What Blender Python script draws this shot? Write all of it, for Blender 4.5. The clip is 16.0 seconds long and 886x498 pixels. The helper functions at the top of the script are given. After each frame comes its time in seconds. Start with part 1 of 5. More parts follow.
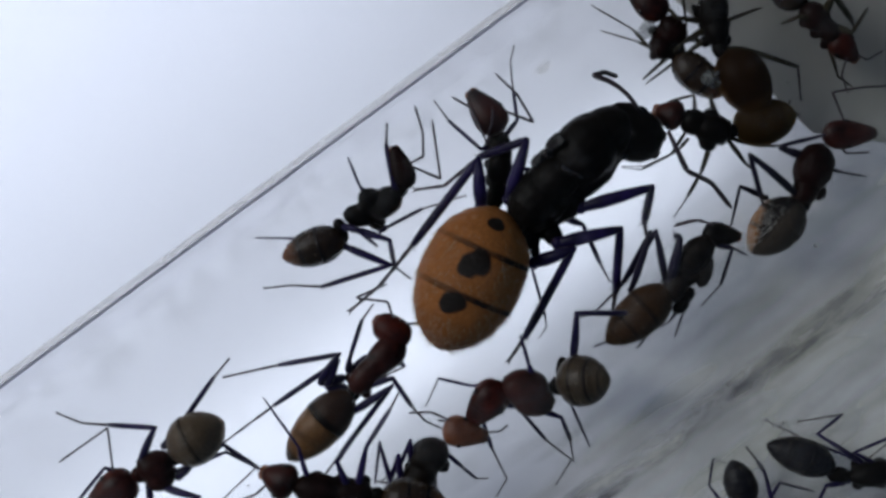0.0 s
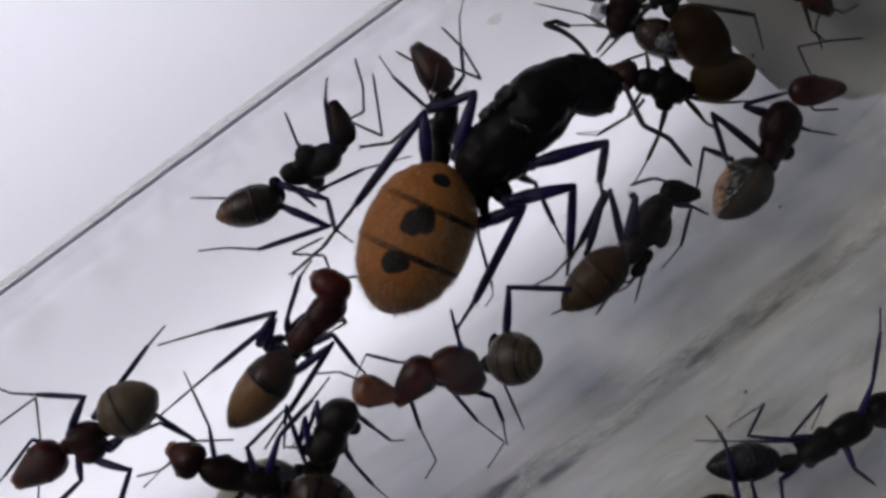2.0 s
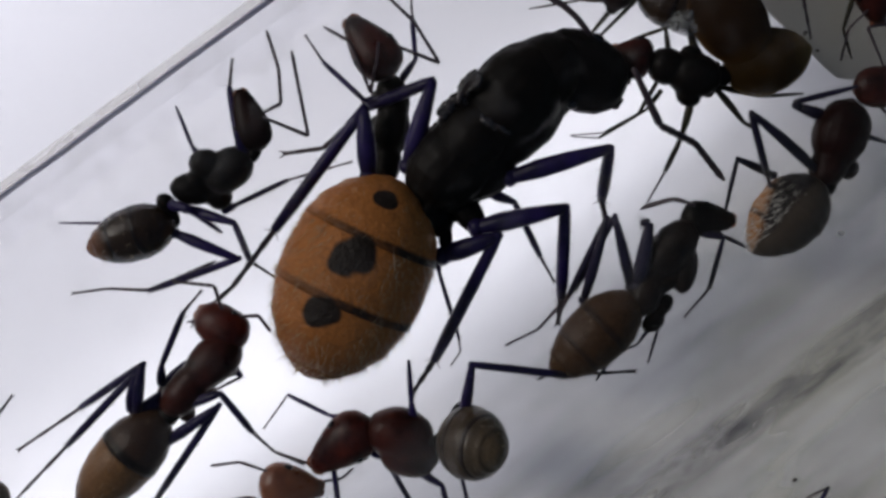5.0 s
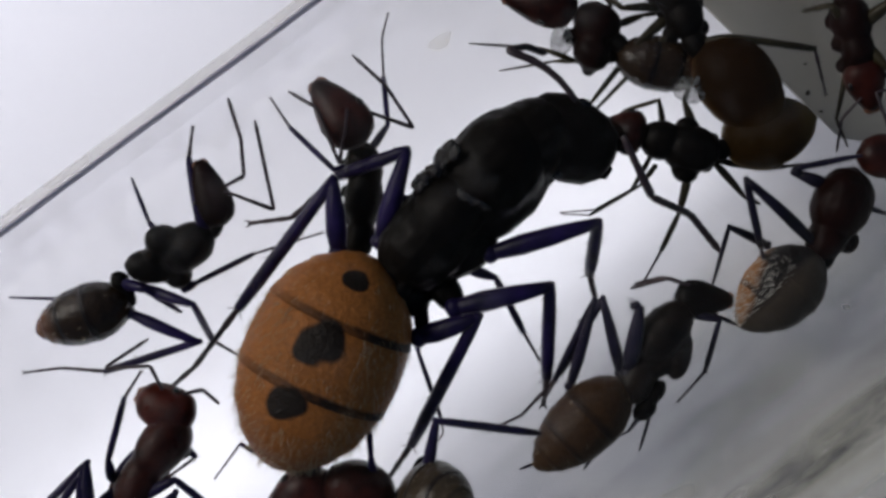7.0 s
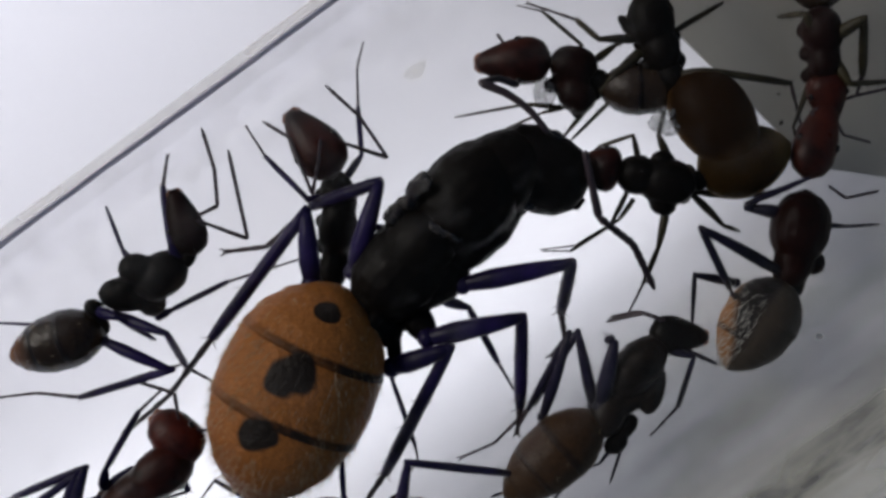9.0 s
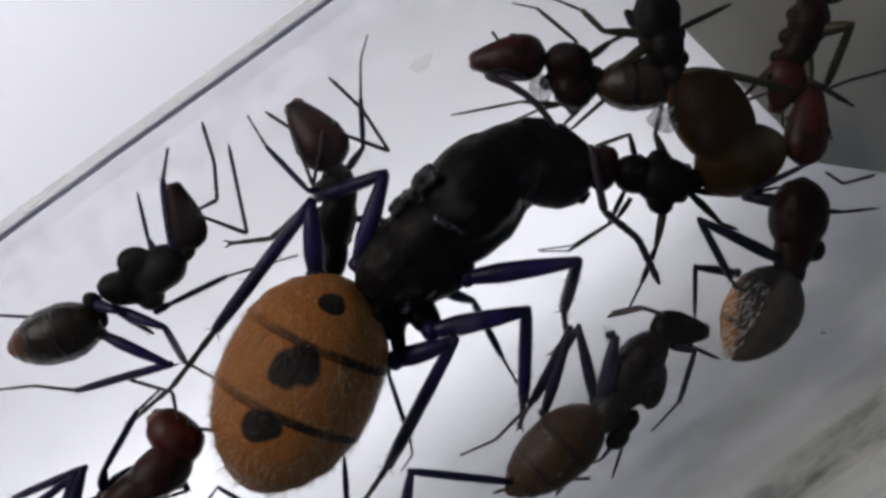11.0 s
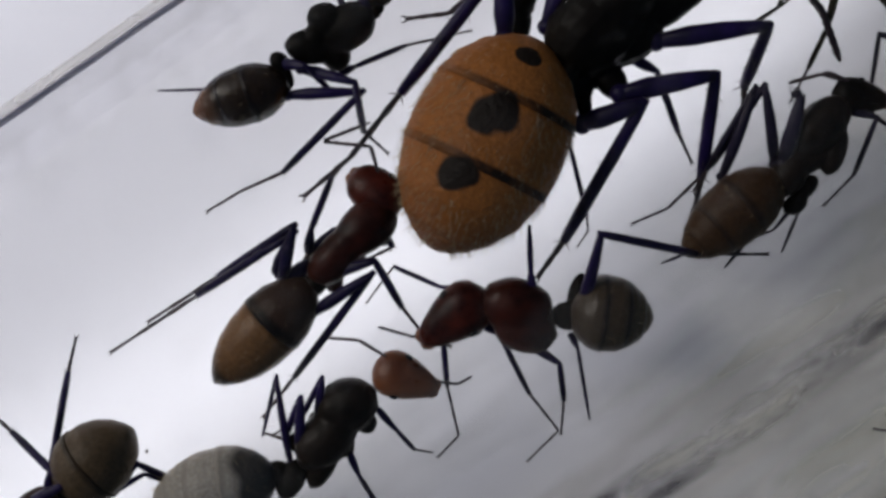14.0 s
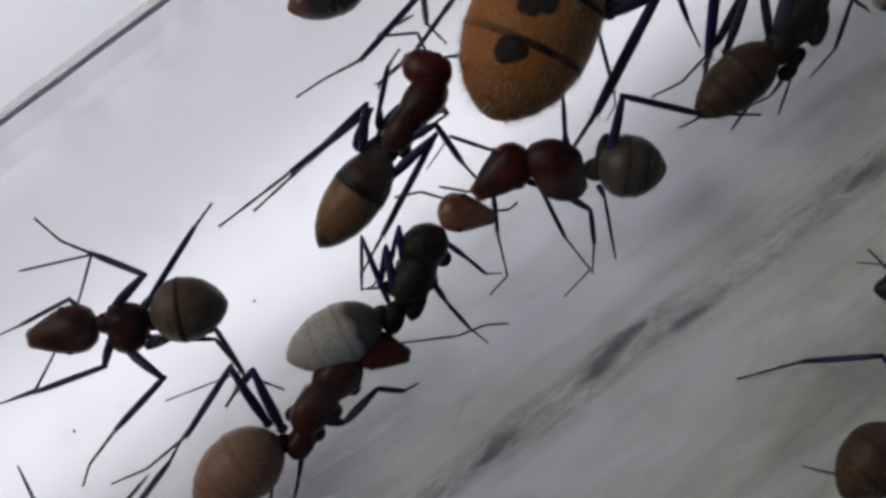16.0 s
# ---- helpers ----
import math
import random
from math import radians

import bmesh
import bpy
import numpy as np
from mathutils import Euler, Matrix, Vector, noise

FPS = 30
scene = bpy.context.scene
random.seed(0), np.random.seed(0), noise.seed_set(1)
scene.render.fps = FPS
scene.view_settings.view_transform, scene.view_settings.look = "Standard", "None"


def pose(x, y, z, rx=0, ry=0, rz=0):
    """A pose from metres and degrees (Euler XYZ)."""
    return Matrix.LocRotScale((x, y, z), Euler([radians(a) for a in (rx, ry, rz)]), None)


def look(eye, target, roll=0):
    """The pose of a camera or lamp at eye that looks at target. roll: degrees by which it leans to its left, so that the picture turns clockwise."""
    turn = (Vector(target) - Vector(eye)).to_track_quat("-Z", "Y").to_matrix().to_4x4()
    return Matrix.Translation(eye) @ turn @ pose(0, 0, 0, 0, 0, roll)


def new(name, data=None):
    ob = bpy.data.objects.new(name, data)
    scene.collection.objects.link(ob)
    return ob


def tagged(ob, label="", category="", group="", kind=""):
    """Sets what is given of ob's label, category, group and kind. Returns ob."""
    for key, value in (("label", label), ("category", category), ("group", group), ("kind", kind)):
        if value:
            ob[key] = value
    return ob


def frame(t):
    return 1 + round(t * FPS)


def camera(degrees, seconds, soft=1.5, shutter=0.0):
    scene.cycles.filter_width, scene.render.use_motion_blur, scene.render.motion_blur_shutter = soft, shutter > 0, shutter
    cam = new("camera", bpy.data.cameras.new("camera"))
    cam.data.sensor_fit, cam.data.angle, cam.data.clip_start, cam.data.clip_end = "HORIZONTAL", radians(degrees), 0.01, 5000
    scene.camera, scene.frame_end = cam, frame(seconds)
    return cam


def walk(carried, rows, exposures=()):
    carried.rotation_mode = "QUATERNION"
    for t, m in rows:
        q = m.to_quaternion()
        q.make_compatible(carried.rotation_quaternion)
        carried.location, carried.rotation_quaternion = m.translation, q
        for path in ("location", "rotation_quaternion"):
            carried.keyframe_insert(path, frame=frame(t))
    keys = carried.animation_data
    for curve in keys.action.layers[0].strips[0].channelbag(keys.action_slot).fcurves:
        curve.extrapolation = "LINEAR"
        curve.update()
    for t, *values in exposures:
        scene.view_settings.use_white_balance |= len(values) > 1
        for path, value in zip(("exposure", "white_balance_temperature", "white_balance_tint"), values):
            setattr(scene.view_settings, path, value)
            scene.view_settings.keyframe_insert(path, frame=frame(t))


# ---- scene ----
MM = 0.001
cam = camera(40, 16.0, soft=3.1)
walk(cam, [
    (0.0, pose(-0.00574, -0.00237, 0.06861, 0, 0, -0.03)),
    (0.5, pose(-0.00515, -0.00182, 0.06763, 0, 0, 0.01)),
    (1.0, pose(-0.00453, -0.00275, 0.06712, 0, 0, -0.08)),
    (1.5, pose(-0.00374, -0.00433, 0.06610, 0, 0, -0.09)),
    (2.0, pose(-0.00288, -0.00451, 0.06553, 0, 0, 0.03)),
    (2.5, pose(-0.00241, -0.00423, 0.06330, 0, 0, 0.13)),
    (3.0, pose(-0.00199, -0.00407, 0.06028, 0, 0, 0.20)),
    (5.5, pose(-0.00066, -0.00226, 0.04759, 0, 0, 0.05)),
    (6.0, pose(-0.00045, -0.00150, 0.04648, 0, 0, -0.09)),
    (6.5, pose(-0.00020, -0.00067, 0.04606, 0, 0, -0.08)),
    (7.0, pose(-0.00000, 0.00000, 0.04608, 0, 0, 0.00)),
    (7.5, pose(0.00018, 0.00043, 0.04603, 0, 0, 0.05)),
    (8.0, pose(0.00039, 0.00070, 0.04595, 0, 0, 0.11)),
    (8.5, pose(0.00063, 0.00085, 0.04594, 0, 0, 0.23)),
    (9.0, pose(0.00097, 0.00109, 0.04623, 0, 0, 0.09)),
    (11.5, pose(0.00064, 0.00059, 0.04611, 0, 0, 0.78)),
    (12.0, pose(-0.00045, -0.00101, 0.04604, 0, 0, 1.07)),
    (12.5, pose(-0.00176, -0.00268, 0.04611, 0, 0, 1.25)),
    (13.0, pose(-0.00314, -0.00444, 0.04590, 0, 0, 1.36)),
    (13.5, pose(-0.00446, -0.00609, 0.04589, 0, 0, 1.53)),
    (14.0, pose(-0.00568, -0.00771, 0.04622, 0, 0, 1.58)),
    (14.5, pose(-0.00657, -0.00913, 0.04731, 0, 0, 1.76)),
    (15.0, pose(-0.00722, -0.01045, 0.04920, 0, 0, 1.60)),
    (15.5, pose(-0.00773, -0.01176, 0.05189, 0, 0, 0.75)),
    (16.0, pose(-0.00809, -0.01337, 0.05555, 0, 0, -0.27)),
], exposures=[(0, -0.06, 5900, 7), (0.9, -0.06, 6150, 12), (1.4, -0.10, 6450, 15), (2.6, -0.06, 6500, 13), (5.3, 0.12, 6500, 12), (9.2, 0.14, 6500, 11), (12, 0.11, 6550, 11), (14, -0.13, 6550, 11), (16, -0.17, 6550, 11)])

# ---- light ----
world = bpy.data.worlds.new("world")
scene.world = world
world.use_nodes = True
wn = world.node_tree
sky = wn.nodes.new("ShaderNodeTexSky")
sky.sky_type, sky.sun_disc = "NISHITA", False
sky.sun_elevation, sky.sun_rotation = radians(35), radians(-69)
wn.links.new(sky.outputs[0], wn.nodes["Background"].inputs[0])
wn.nodes["Background"].inputs[1].default_value = 0.03

sun = new("window_light", bpy.data.lights.new("window_light", "SUN"))
sun.data.energy, sun.data.angle, sun.data.color = 0.95, radians(22), (1.0, 0.96, 0.89)
sun.matrix_world = look((-0.42, 0.16, 0.32), (0, 0, 0))


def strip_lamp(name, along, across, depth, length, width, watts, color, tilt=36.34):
    """An unseen area lamp, added beneath the paper and turned to shine up through it."""
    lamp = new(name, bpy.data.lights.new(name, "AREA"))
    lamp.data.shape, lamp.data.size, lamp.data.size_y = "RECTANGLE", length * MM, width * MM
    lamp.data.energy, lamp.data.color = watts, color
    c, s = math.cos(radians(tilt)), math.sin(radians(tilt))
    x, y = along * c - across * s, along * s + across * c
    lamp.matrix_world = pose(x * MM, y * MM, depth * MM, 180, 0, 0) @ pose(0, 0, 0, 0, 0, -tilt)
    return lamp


# Added backlights, out of view: one lays the bright band, one lifts the left.
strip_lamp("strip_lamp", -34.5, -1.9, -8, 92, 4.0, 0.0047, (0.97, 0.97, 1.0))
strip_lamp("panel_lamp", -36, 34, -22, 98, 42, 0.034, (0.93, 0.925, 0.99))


# ---- materials ----
def shader(name):
    m = bpy.data.materials.new(name)
    m.use_nodes = True
    n = m.node_tree
    return m, n, n.nodes["Principled BSDF"]


def node(n, kind, **values):
    made = n.nodes.new(kind)
    for key, value in values.items():
        made.inputs[key.replace("_", " ")].default_value = value
    return made


def ramp(n, source, stops):
    r = n.nodes.new("ShaderNodeValToRGB")
    while len(r.color_ramp.elements) < len(stops):
        r.color_ramp.elements.new(0.5)
    for e, (at, c) in zip(r.color_ramp.elements, stops):
        e.position, e.color = at, (*c, 1)
    n.links.new(source, r.inputs[0])
    return r.outputs[0]


def mix(n, fac, a, b):
    m = n.nodes.new("ShaderNodeMix")
    m.data_type = "RGBA"
    for socket, value in ((m.inputs[0], fac), (m.inputs[6], a), (m.inputs[7], b)):
        if isinstance(value, (tuple, float, int)):
            socket.default_value = (*value, 1) if isinstance(value, tuple) else value
        else:
            n.links.new(value, socket)
    return m.outputs[2]


def maths(n, op, a, b=0.0, c=0.0):
    m = n.nodes.new("ShaderNodeMath")
    m.operation = op
    for socket, value in zip(m.inputs, (a, b, c)):
        if isinstance(value, (float, int)):
            socket.default_value = value
        else:
            n.links.new(value, socket)
    return m.outputs[0]


def grain(n, scale, detail=4.0, rough=0.6):
    """Noise on the thing's own metres; scale counts per metre."""
    co = n.nodes.new("ShaderNodeTexCoord")
    t = node(n, "ShaderNodeTexNoise", Scale=scale, Detail=detail, Roughness=rough)
    n.links.new(co.outputs["Object"], t.inputs["Vector"])
    return t.outputs["Fac"]


def relief(n, bsdf, height, strength, distance):
    b = node(n, "ShaderNodeBump", Strength=strength, Distance=distance)
    n.links.new(height, b.inputs["Height"])
    n.links.new(b.outputs[0], bsdf.inputs["Normal"])


def chitin(name, dark, light, rough=0.38, spec=0.5, pits=0.5):
    m, n, p = shader(name)
    big, mid, fine = grain(n, 700, 3), grain(n, 3200, 4, 0.7), grain(n, 11000, 3)
    n.links.new(ramp(n, big, [(0.35, dark), (0.7, light)]), p.inputs["Base Color"])
    n.links.new(ramp(n, mid, [(0.3, (rough - 0.12,) * 3), (0.7, (rough + 0.2,) * 3)]), p.inputs["Roughness"])
    p.inputs["Specular IOR Level"].default_value = spec
    relief(n, p, maths(n, "MULTIPLY_ADD", fine, 0.5, mid), pits, 0.00008)
    return m


def banded(name, base, margin, tip, spots=False, rough=0.5, margin_from=0.9, front=None, through_light=0.0, spec=0.22, wobble=0.07, front_to=0.41, saddle=None):
    """Abdomen plates: base colour, darker hind margin on each plate, darker tip, and the queen's three spots down the back."""
    m, n, p = shader(name)
    at = n.nodes.new("ShaderNodeAttribute")
    at.attribute_name = "body"
    sep = n.nodes.new("ShaderNodeSeparateXYZ")
    n.links.new(at.outputs["Vector"], sep.inputs[0])
    along, around, plate = sep.outputs
    big, fine = grain(n, 900, 4), grain(n, 7000, 3)
    calm = grain(n, 800, 1)
    wob = maths(n, "MULTIPLY_ADD", calm, wobble, wobble * -0.5)
    col = mix(n, ramp(n, fine, [(0.3, (0, 0, 0)), (0.7, (1, 1, 1))]), tuple(c * 0.72 for c in base), tuple(min(1, c * 1.2) for c in base))
    if front:
        col = mix(n, ramp(n, maths(n, "ADD", along, wob), [(front_to - 0.05, (1, 1, 1)), (front_to + 0.05, (0, 0, 0))]), col, front)
    edge = maths(n, "ADD", plate, wob)
    band = ramp(n, edge, [(margin_from - (0.04 if spots else 0.08), (0, 0, 0)), (margin_from + 0.01, (1, 1, 1))])
    band = maths(n, "MULTIPLY", band, ramp(n, big, [(0.32, (0.6, 0.6, 0.6)), (0.55, (1, 1, 1))]))
    if spots:
        # Light passing on the left is painted in: bands pale on that side.
        band = maths(n, "MULTIPLY", band, ramp(n, maths(n, "MULTIPLY_ADD", around, 1.0, 0.5), [(0.45, (1, 1, 1)), (0.85, (0.35, 0.35, 0.35))]))
        band = maths(n, "MULTIPLY", band, ramp(n, along, [(0.7, (1, 1, 1)), (0.8, (0, 0, 0))]))
    col = mix(n, band, col, margin)
    col = mix(n, ramp(n, maths(n, "ADD", along, wob), [(0.72, (0, 0, 0)), (0.98, (0.7, 0.7, 0.7))]), col, tip)
    if spots:
        total = None
        for u, su, v, sa in ((0.10, 0.04, 0.0, 0.09), (0.375, 0.112, 0.02, 0.10), (0.66, 0.082, 0.055, 0.10)):
            du = maths(n, "DIVIDE", maths(n, "SUBTRACT", along, u), su)
            da = maths(n, "DIVIDE", maths(n, "SUBTRACT", around, v), sa)
            d = maths(n, "ADD", maths(n, "MULTIPLY", du, du), maths(n, "MULTIPLY", da, da))
            d = maths(n, "ADD", d, maths(n, "MULTIPLY_ADD", calm, 2.2, -1.1))
            s = ramp(n, d, [(0.62, (1, 1, 1)), (1.12, (0, 0, 0))])
            total = s if total is None else maths(n, "MAXIMUM", total, s)
        col = mix(n, total, col, (0.012, 0.007, 0.004))
    if saddle:
        tilt = maths(n, "ADD", maths(n, "MULTIPLY_ADD", along, 0.5, -0.25), maths(n, "ADD", around, wob))
        col = mix(n, ramp(n, tilt, [(0.27, (1, 1, 1)), (0.39, (0, 0, 0))]), col, margin)
        col = mix(n, ramp(n, maths(n, "ADD", around, wob), [(0.04, (1, 1, 1)), (0.13, (0, 0, 0))]), col, saddle)
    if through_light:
        # Sides paled to paint in light glowing through the thin rim.
        rim_glow = ramp(n, maths(n, "ADD", maths(n, "ABSOLUTE", around), wob), [(0.36, (0, 0, 0)), (0.54, (0.7, 0.7, 0.7))])
        col = mix(n, rim_glow, col, tip)
    n.links.new(col, p.inputs["Base Color"])
    p.inputs["Roughness"].default_value = rough
    p.inputs["Specular IOR Level"].default_value = spec
    relief(n, p, maths(n, "MULTIPLY_ADD", fine, 0.4, grain(n, 2200, 4, 0.7) if spots else big), 0.55 if spots else 0.6, 0.00022 if spots else 0.00014)
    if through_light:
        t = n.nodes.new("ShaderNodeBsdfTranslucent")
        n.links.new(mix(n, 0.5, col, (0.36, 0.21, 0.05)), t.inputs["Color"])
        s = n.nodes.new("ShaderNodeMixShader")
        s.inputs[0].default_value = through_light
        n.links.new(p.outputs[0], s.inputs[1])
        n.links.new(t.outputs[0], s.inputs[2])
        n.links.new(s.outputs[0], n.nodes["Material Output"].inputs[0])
    return m


BLACK = chitin("black_chitin", (0.0025, 0.002, 0.0016), (0.007, 0.005, 0.004), 0.46, 0.11, 0.2)
BLACK_GLOSS = chitin("glossy_black_chitin", (0.004, 0.003, 0.003), (0.014, 0.009, 0.009), 0.16, 0.6, 0.9)
# Violet paints in the colour fringe that backlight puts round the legs.
LEG = chitin("blue_black_chitin", (0.007, 0.0045, 0.025), (0.021, 0.0115, 0.082), 0.36, 0.22, 0.3)
GREY_LEG = chitin("slate_black_chitin", (0.007, 0.006, 0.013), (0.022, 0.018, 0.042), 0.36, 0.22, 0.3)
# Lighter brown paints in backlight showing through thin legs.
BROWN_LEG = chitin("brown_black_chitin", (0.015, 0.012, 0.006), (0.05, 0.041, 0.02), 0.38, 0.2, 0.3)
FOOT = chitin("brown_chitin", (0.02, 0.012, 0.018), (0.05, 0.03, 0.036), 0.45)
RED = chitin("dark_red_chitin", (0.02, 0.0035, 0.003), (0.105, 0.017, 0.008), 0.34, 0.18, 0.25)
MAROON = chitin("maroon_chitin", (0.010, 0.003, 0.0025), (0.062, 0.012, 0.007), 0.36, 0.16, 0.25)
DARKRED = chitin("brown_red_chitin", (0.005, 0.0022, 0.0018), (0.015, 0.004, 0.003), 0.42, 0.10, 0.25)
ORANGE = chitin("orange_brown_chitin", (0.12, 0.035, 0.014), (0.26, 0.09, 0.035), 0.33)
UMBER = chitin("umber_chitin", (0.005, 0.0037, 0.0028), (0.019, 0.0125, 0.009), 0.42, 0.15, 0.3)
EYE = chitin("eye_facets", (0.004, 0.003, 0.003), (0.010, 0.006, 0.006), 0.22)
PALE_HAIR = chitin("silver_bristle", (0.5, 0.47, 0.42), (0.75, 0.72, 0.66), 0.45)
HAIR = chitin("pale_gold_bristle", (0.42, 0.32, 0.18), (0.6, 0.5, 0.34), 0.5)
QUEEN_GASTER = banded("queen_abdomen", (0.365, 0.131, 0.029), (0.016, 0.007, 0.003), (0.16, 0.05, 0.013), spots=True, rough=0.45, spec=0.22)
DARK_GASTER = banded("dark_abdomen", (0.026, 0.015, 0.008), (0.009, 0.005, 0.004), (0.26, 0.095, 0.035), rough=0.26, wobble=0.14, spec=0.3)
GOLD_GASTER = banded("gold_abdomen", (0.19, 0.095, 0.038), (0.008, 0.005, 0.004), (0.035, 0.02, 0.01), rough=0.3, front=(0.036, 0.018, 0.010), margin_from=0.86)
SMOKE_GASTER = banded("smoky_abdomen", (0.052, 0.036, 0.021), (0.016, 0.011, 0.008), (0.13, 0.09, 0.048), rough=0.3, spec=0.3)
BROWN_GASTER = banded("brown_abdomen", (0.05, 0.0245, 0.010), (0.022, 0.012, 0.007), (0.055, 0.028, 0.012), rough=0.45, spec=0.2)
TAN_GASTER = banded("tan_abdomen", (0.25, 0.135, 0.08), (0.2, 0.11, 0.06), (0.2, 0.11, 0.06), rough=0.36)
# On these two the golden tip colour stands for light coming through.
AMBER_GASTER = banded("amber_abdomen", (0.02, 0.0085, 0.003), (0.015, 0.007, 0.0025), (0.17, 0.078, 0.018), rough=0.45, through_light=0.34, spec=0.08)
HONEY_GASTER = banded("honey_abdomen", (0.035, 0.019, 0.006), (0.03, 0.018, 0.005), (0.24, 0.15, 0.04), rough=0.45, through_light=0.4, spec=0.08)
FURRY_GASTER = banded("furry_abdomen", (0.34, 0.165, 0.066), (0.008, 0.006, 0.005), (0.36, 0.18, 0.075), front=(0.09, 0.05, 0.026), margin_from=0.88, wobble=0.12, front_to=0.3, saddle=(0.05, 0.037, 0.025))
OLIVE_GASTER = banded("olive_brown_abdomen", (0.098, 0.066, 0.036), (0.04, 0.027, 0.016), (0.15, 0.10, 0.055), rough=0.4, margin_from=0.9)
PALE_GASTER = banded("pale_abdomen", (0.40, 0.37, 0.325), (0.30, 0.275, 0.24), (0.36, 0.33, 0.28), rough=0.4, front=(0.07, 0.064, 0.058), front_to=0.28, wobble=0.24)
BLACK_GASTER = banded("black_abdomen", (0.010, 0.009, 0.012), (0.005, 0.004, 0.005), (0.012, 0.01, 0.012), rough=0.4)


def paper():
    m, n, p = shader("white_paper")
    fibre, blot = grain(n, 4000, 5), grain(n, 90, 3)
    col = mix(n, blot, (0.80, 0.81, 0.84), (0.84, 0.85, 0.87))
    col = mix(n, ramp(n, fibre, [(0.3, (0, 0, 0)), (0.7, (0.25, 0.25, 0.25))]), col, (0.74, 0.75, 0.78))
    n.links.new(col, p.inputs["Base Color"])
    p.inputs["Roughness"].default_value = 0.9
    t = n.nodes.new("ShaderNodeBsdfTranslucent")
    n.links.new(col, t.inputs["Color"])
    s = n.nodes.new("ShaderNodeMixShader")
    s.inputs[0].default_value = 0.6
    n.links.new(p.outputs[0], s.inputs[1])
    n.links.new(t.outputs[0], s.inputs[2])
    n.links.new(s.outputs[0], n.nodes["Material Output"].inputs[0])
    relief(n, p, fibre, 0.2, 0.00003)
    return m


def frosted_card():
    m, n, p = shader("frosted_plastic_card")
    fine, blot = grain(n, 3000, 4), grain(n, 120, 3)
    col = mix(n, blot, (0.48, 0.475, 0.44), (0.55, 0.545, 0.505))
    n.links.new(col, p.inputs["Base Color"])
    p.inputs["Roughness"].default_value = 0.6
    t = n.nodes.new("ShaderNodeBsdfTranslucent")
    n.links.new(col, t.inputs["Color"])
    s = n.nodes.new("ShaderNodeMixShader")
    s.inputs[0].default_value = 0.78
    n.links.new(p.outputs[0], s.inputs[1])
    n.links.new(t.outputs[0], s.inputs[2])
    n.links.new(s.outputs[0], n.nodes["Material Output"].inputs[0])
    relief(n, p, fine, 0.2, 0.00003)
    return m


def acrylic(name, tint, rough, streak, depth):
    """Clear plastic with drawn-out ripples along its length."""
    m, n, p = shader(name)
    p.inputs["Base Color"].default_value = (*tint, 1)
    p.inputs["Transmission Weight"].default_value = 1
    p.inputs["IOR"].default_value = 1.49
    p.inputs["Roughness"].default_value = rough
    co = n.nodes.new("ShaderNodeTexCoord")
    mp = n.nodes.new("ShaderNodeMapping")
    mp.inputs["Scale"].default_value = streak
    n.links.new(co.outputs["Object"], mp.inputs[0])
    t = node(n, "ShaderNodeTexNoise", Scale=1.0, Detail=3.0, Roughness=0.55)
    n.links.new(mp.outputs[0], t.inputs["Vector"])
    relief(n, p, t.outputs["Fac"], 1.0, depth)
    return m


def smear():
    """Streaks drawn out along the nest: patchy grey film, clear between the streaks."""
    m, n, p = shader("dried_moisture")
    co = n.nodes.new("ShaderNodeTexCoord")
    total = None
    for scale, weight in (((55, 260, 1), 0.45), ((24, 95, 1), 0.55)):
        mp = n.nodes.new("ShaderNodeMapping")
        mp.inputs["Scale"].default_value = scale
        n.links.new(co.outputs["Object"], mp.inputs[0])
        t = node(n, "ShaderNodeTexNoise", Scale=1.0, Detail=3.0, Roughness=0.5)
        n.links.new(mp.outputs[0], t.inputs["Vector"])
        w = maths(n, "MULTIPLY", t.outputs["Fac"], weight)
        total = w if total is None else maths(n, "ADD", total, w)
    sep = n.nodes.new("ShaderNodeSeparateXYZ")
    n.links.new(co.outputs["Object"], sep.inputs[0])
    # Film thickens to the right, painting in the fall-off of light there.
    rise = maths(n, "MULTIPLY_ADD", sep.outputs[1], -110.0, -0.42)
    rise = maths(n, "MINIMUM", maths(n, "MAXIMUM", rise, 0.0), 1.0)
    amount = maths(n, "MULTIPLY", ramp(n, total, [(0.40, (0, 0, 0)), (0.62, (0.68, 0.68, 0.68))]), rise)
    mp = n.nodes.new("ShaderNodeMapping")
    mp.inputs["Scale"].default_value = (70, 190, 1)
    mp.inputs["Location"].default_value = (4.3, 1.7, 0)
    n.links.new(co.outputs["Object"], mp.inputs[0])
    t = node(n, "ShaderNodeTexNoise", Scale=1.0, Detail=3.0, Roughness=0.55)
    n.links.new(mp.outputs[0], t.inputs["Vector"])
    n.links.new(ramp(n, t.outputs["Fac"], [(0.36, (0.42, 0.42, 0.33)), (0.5, (0.69, 0.69, 0.57)), (0.62, (0.94, 0.93, 0.84))]), p.inputs["Base Color"])
    p.inputs["Roughness"].default_value = 0.8
    clear = n.nodes.new("ShaderNodeBsdfTransparent")
    s = n.nodes.new("ShaderNodeMixShader")
    n.links.new(amount, s.inputs[0])
    n.links.new(clear.outputs[0], s.inputs[1])
    n.links.new(p.outputs[0], s.inputs[2])
    n.links.new(s.outputs[0], n.nodes["Material Output"].inputs[0])
    return m


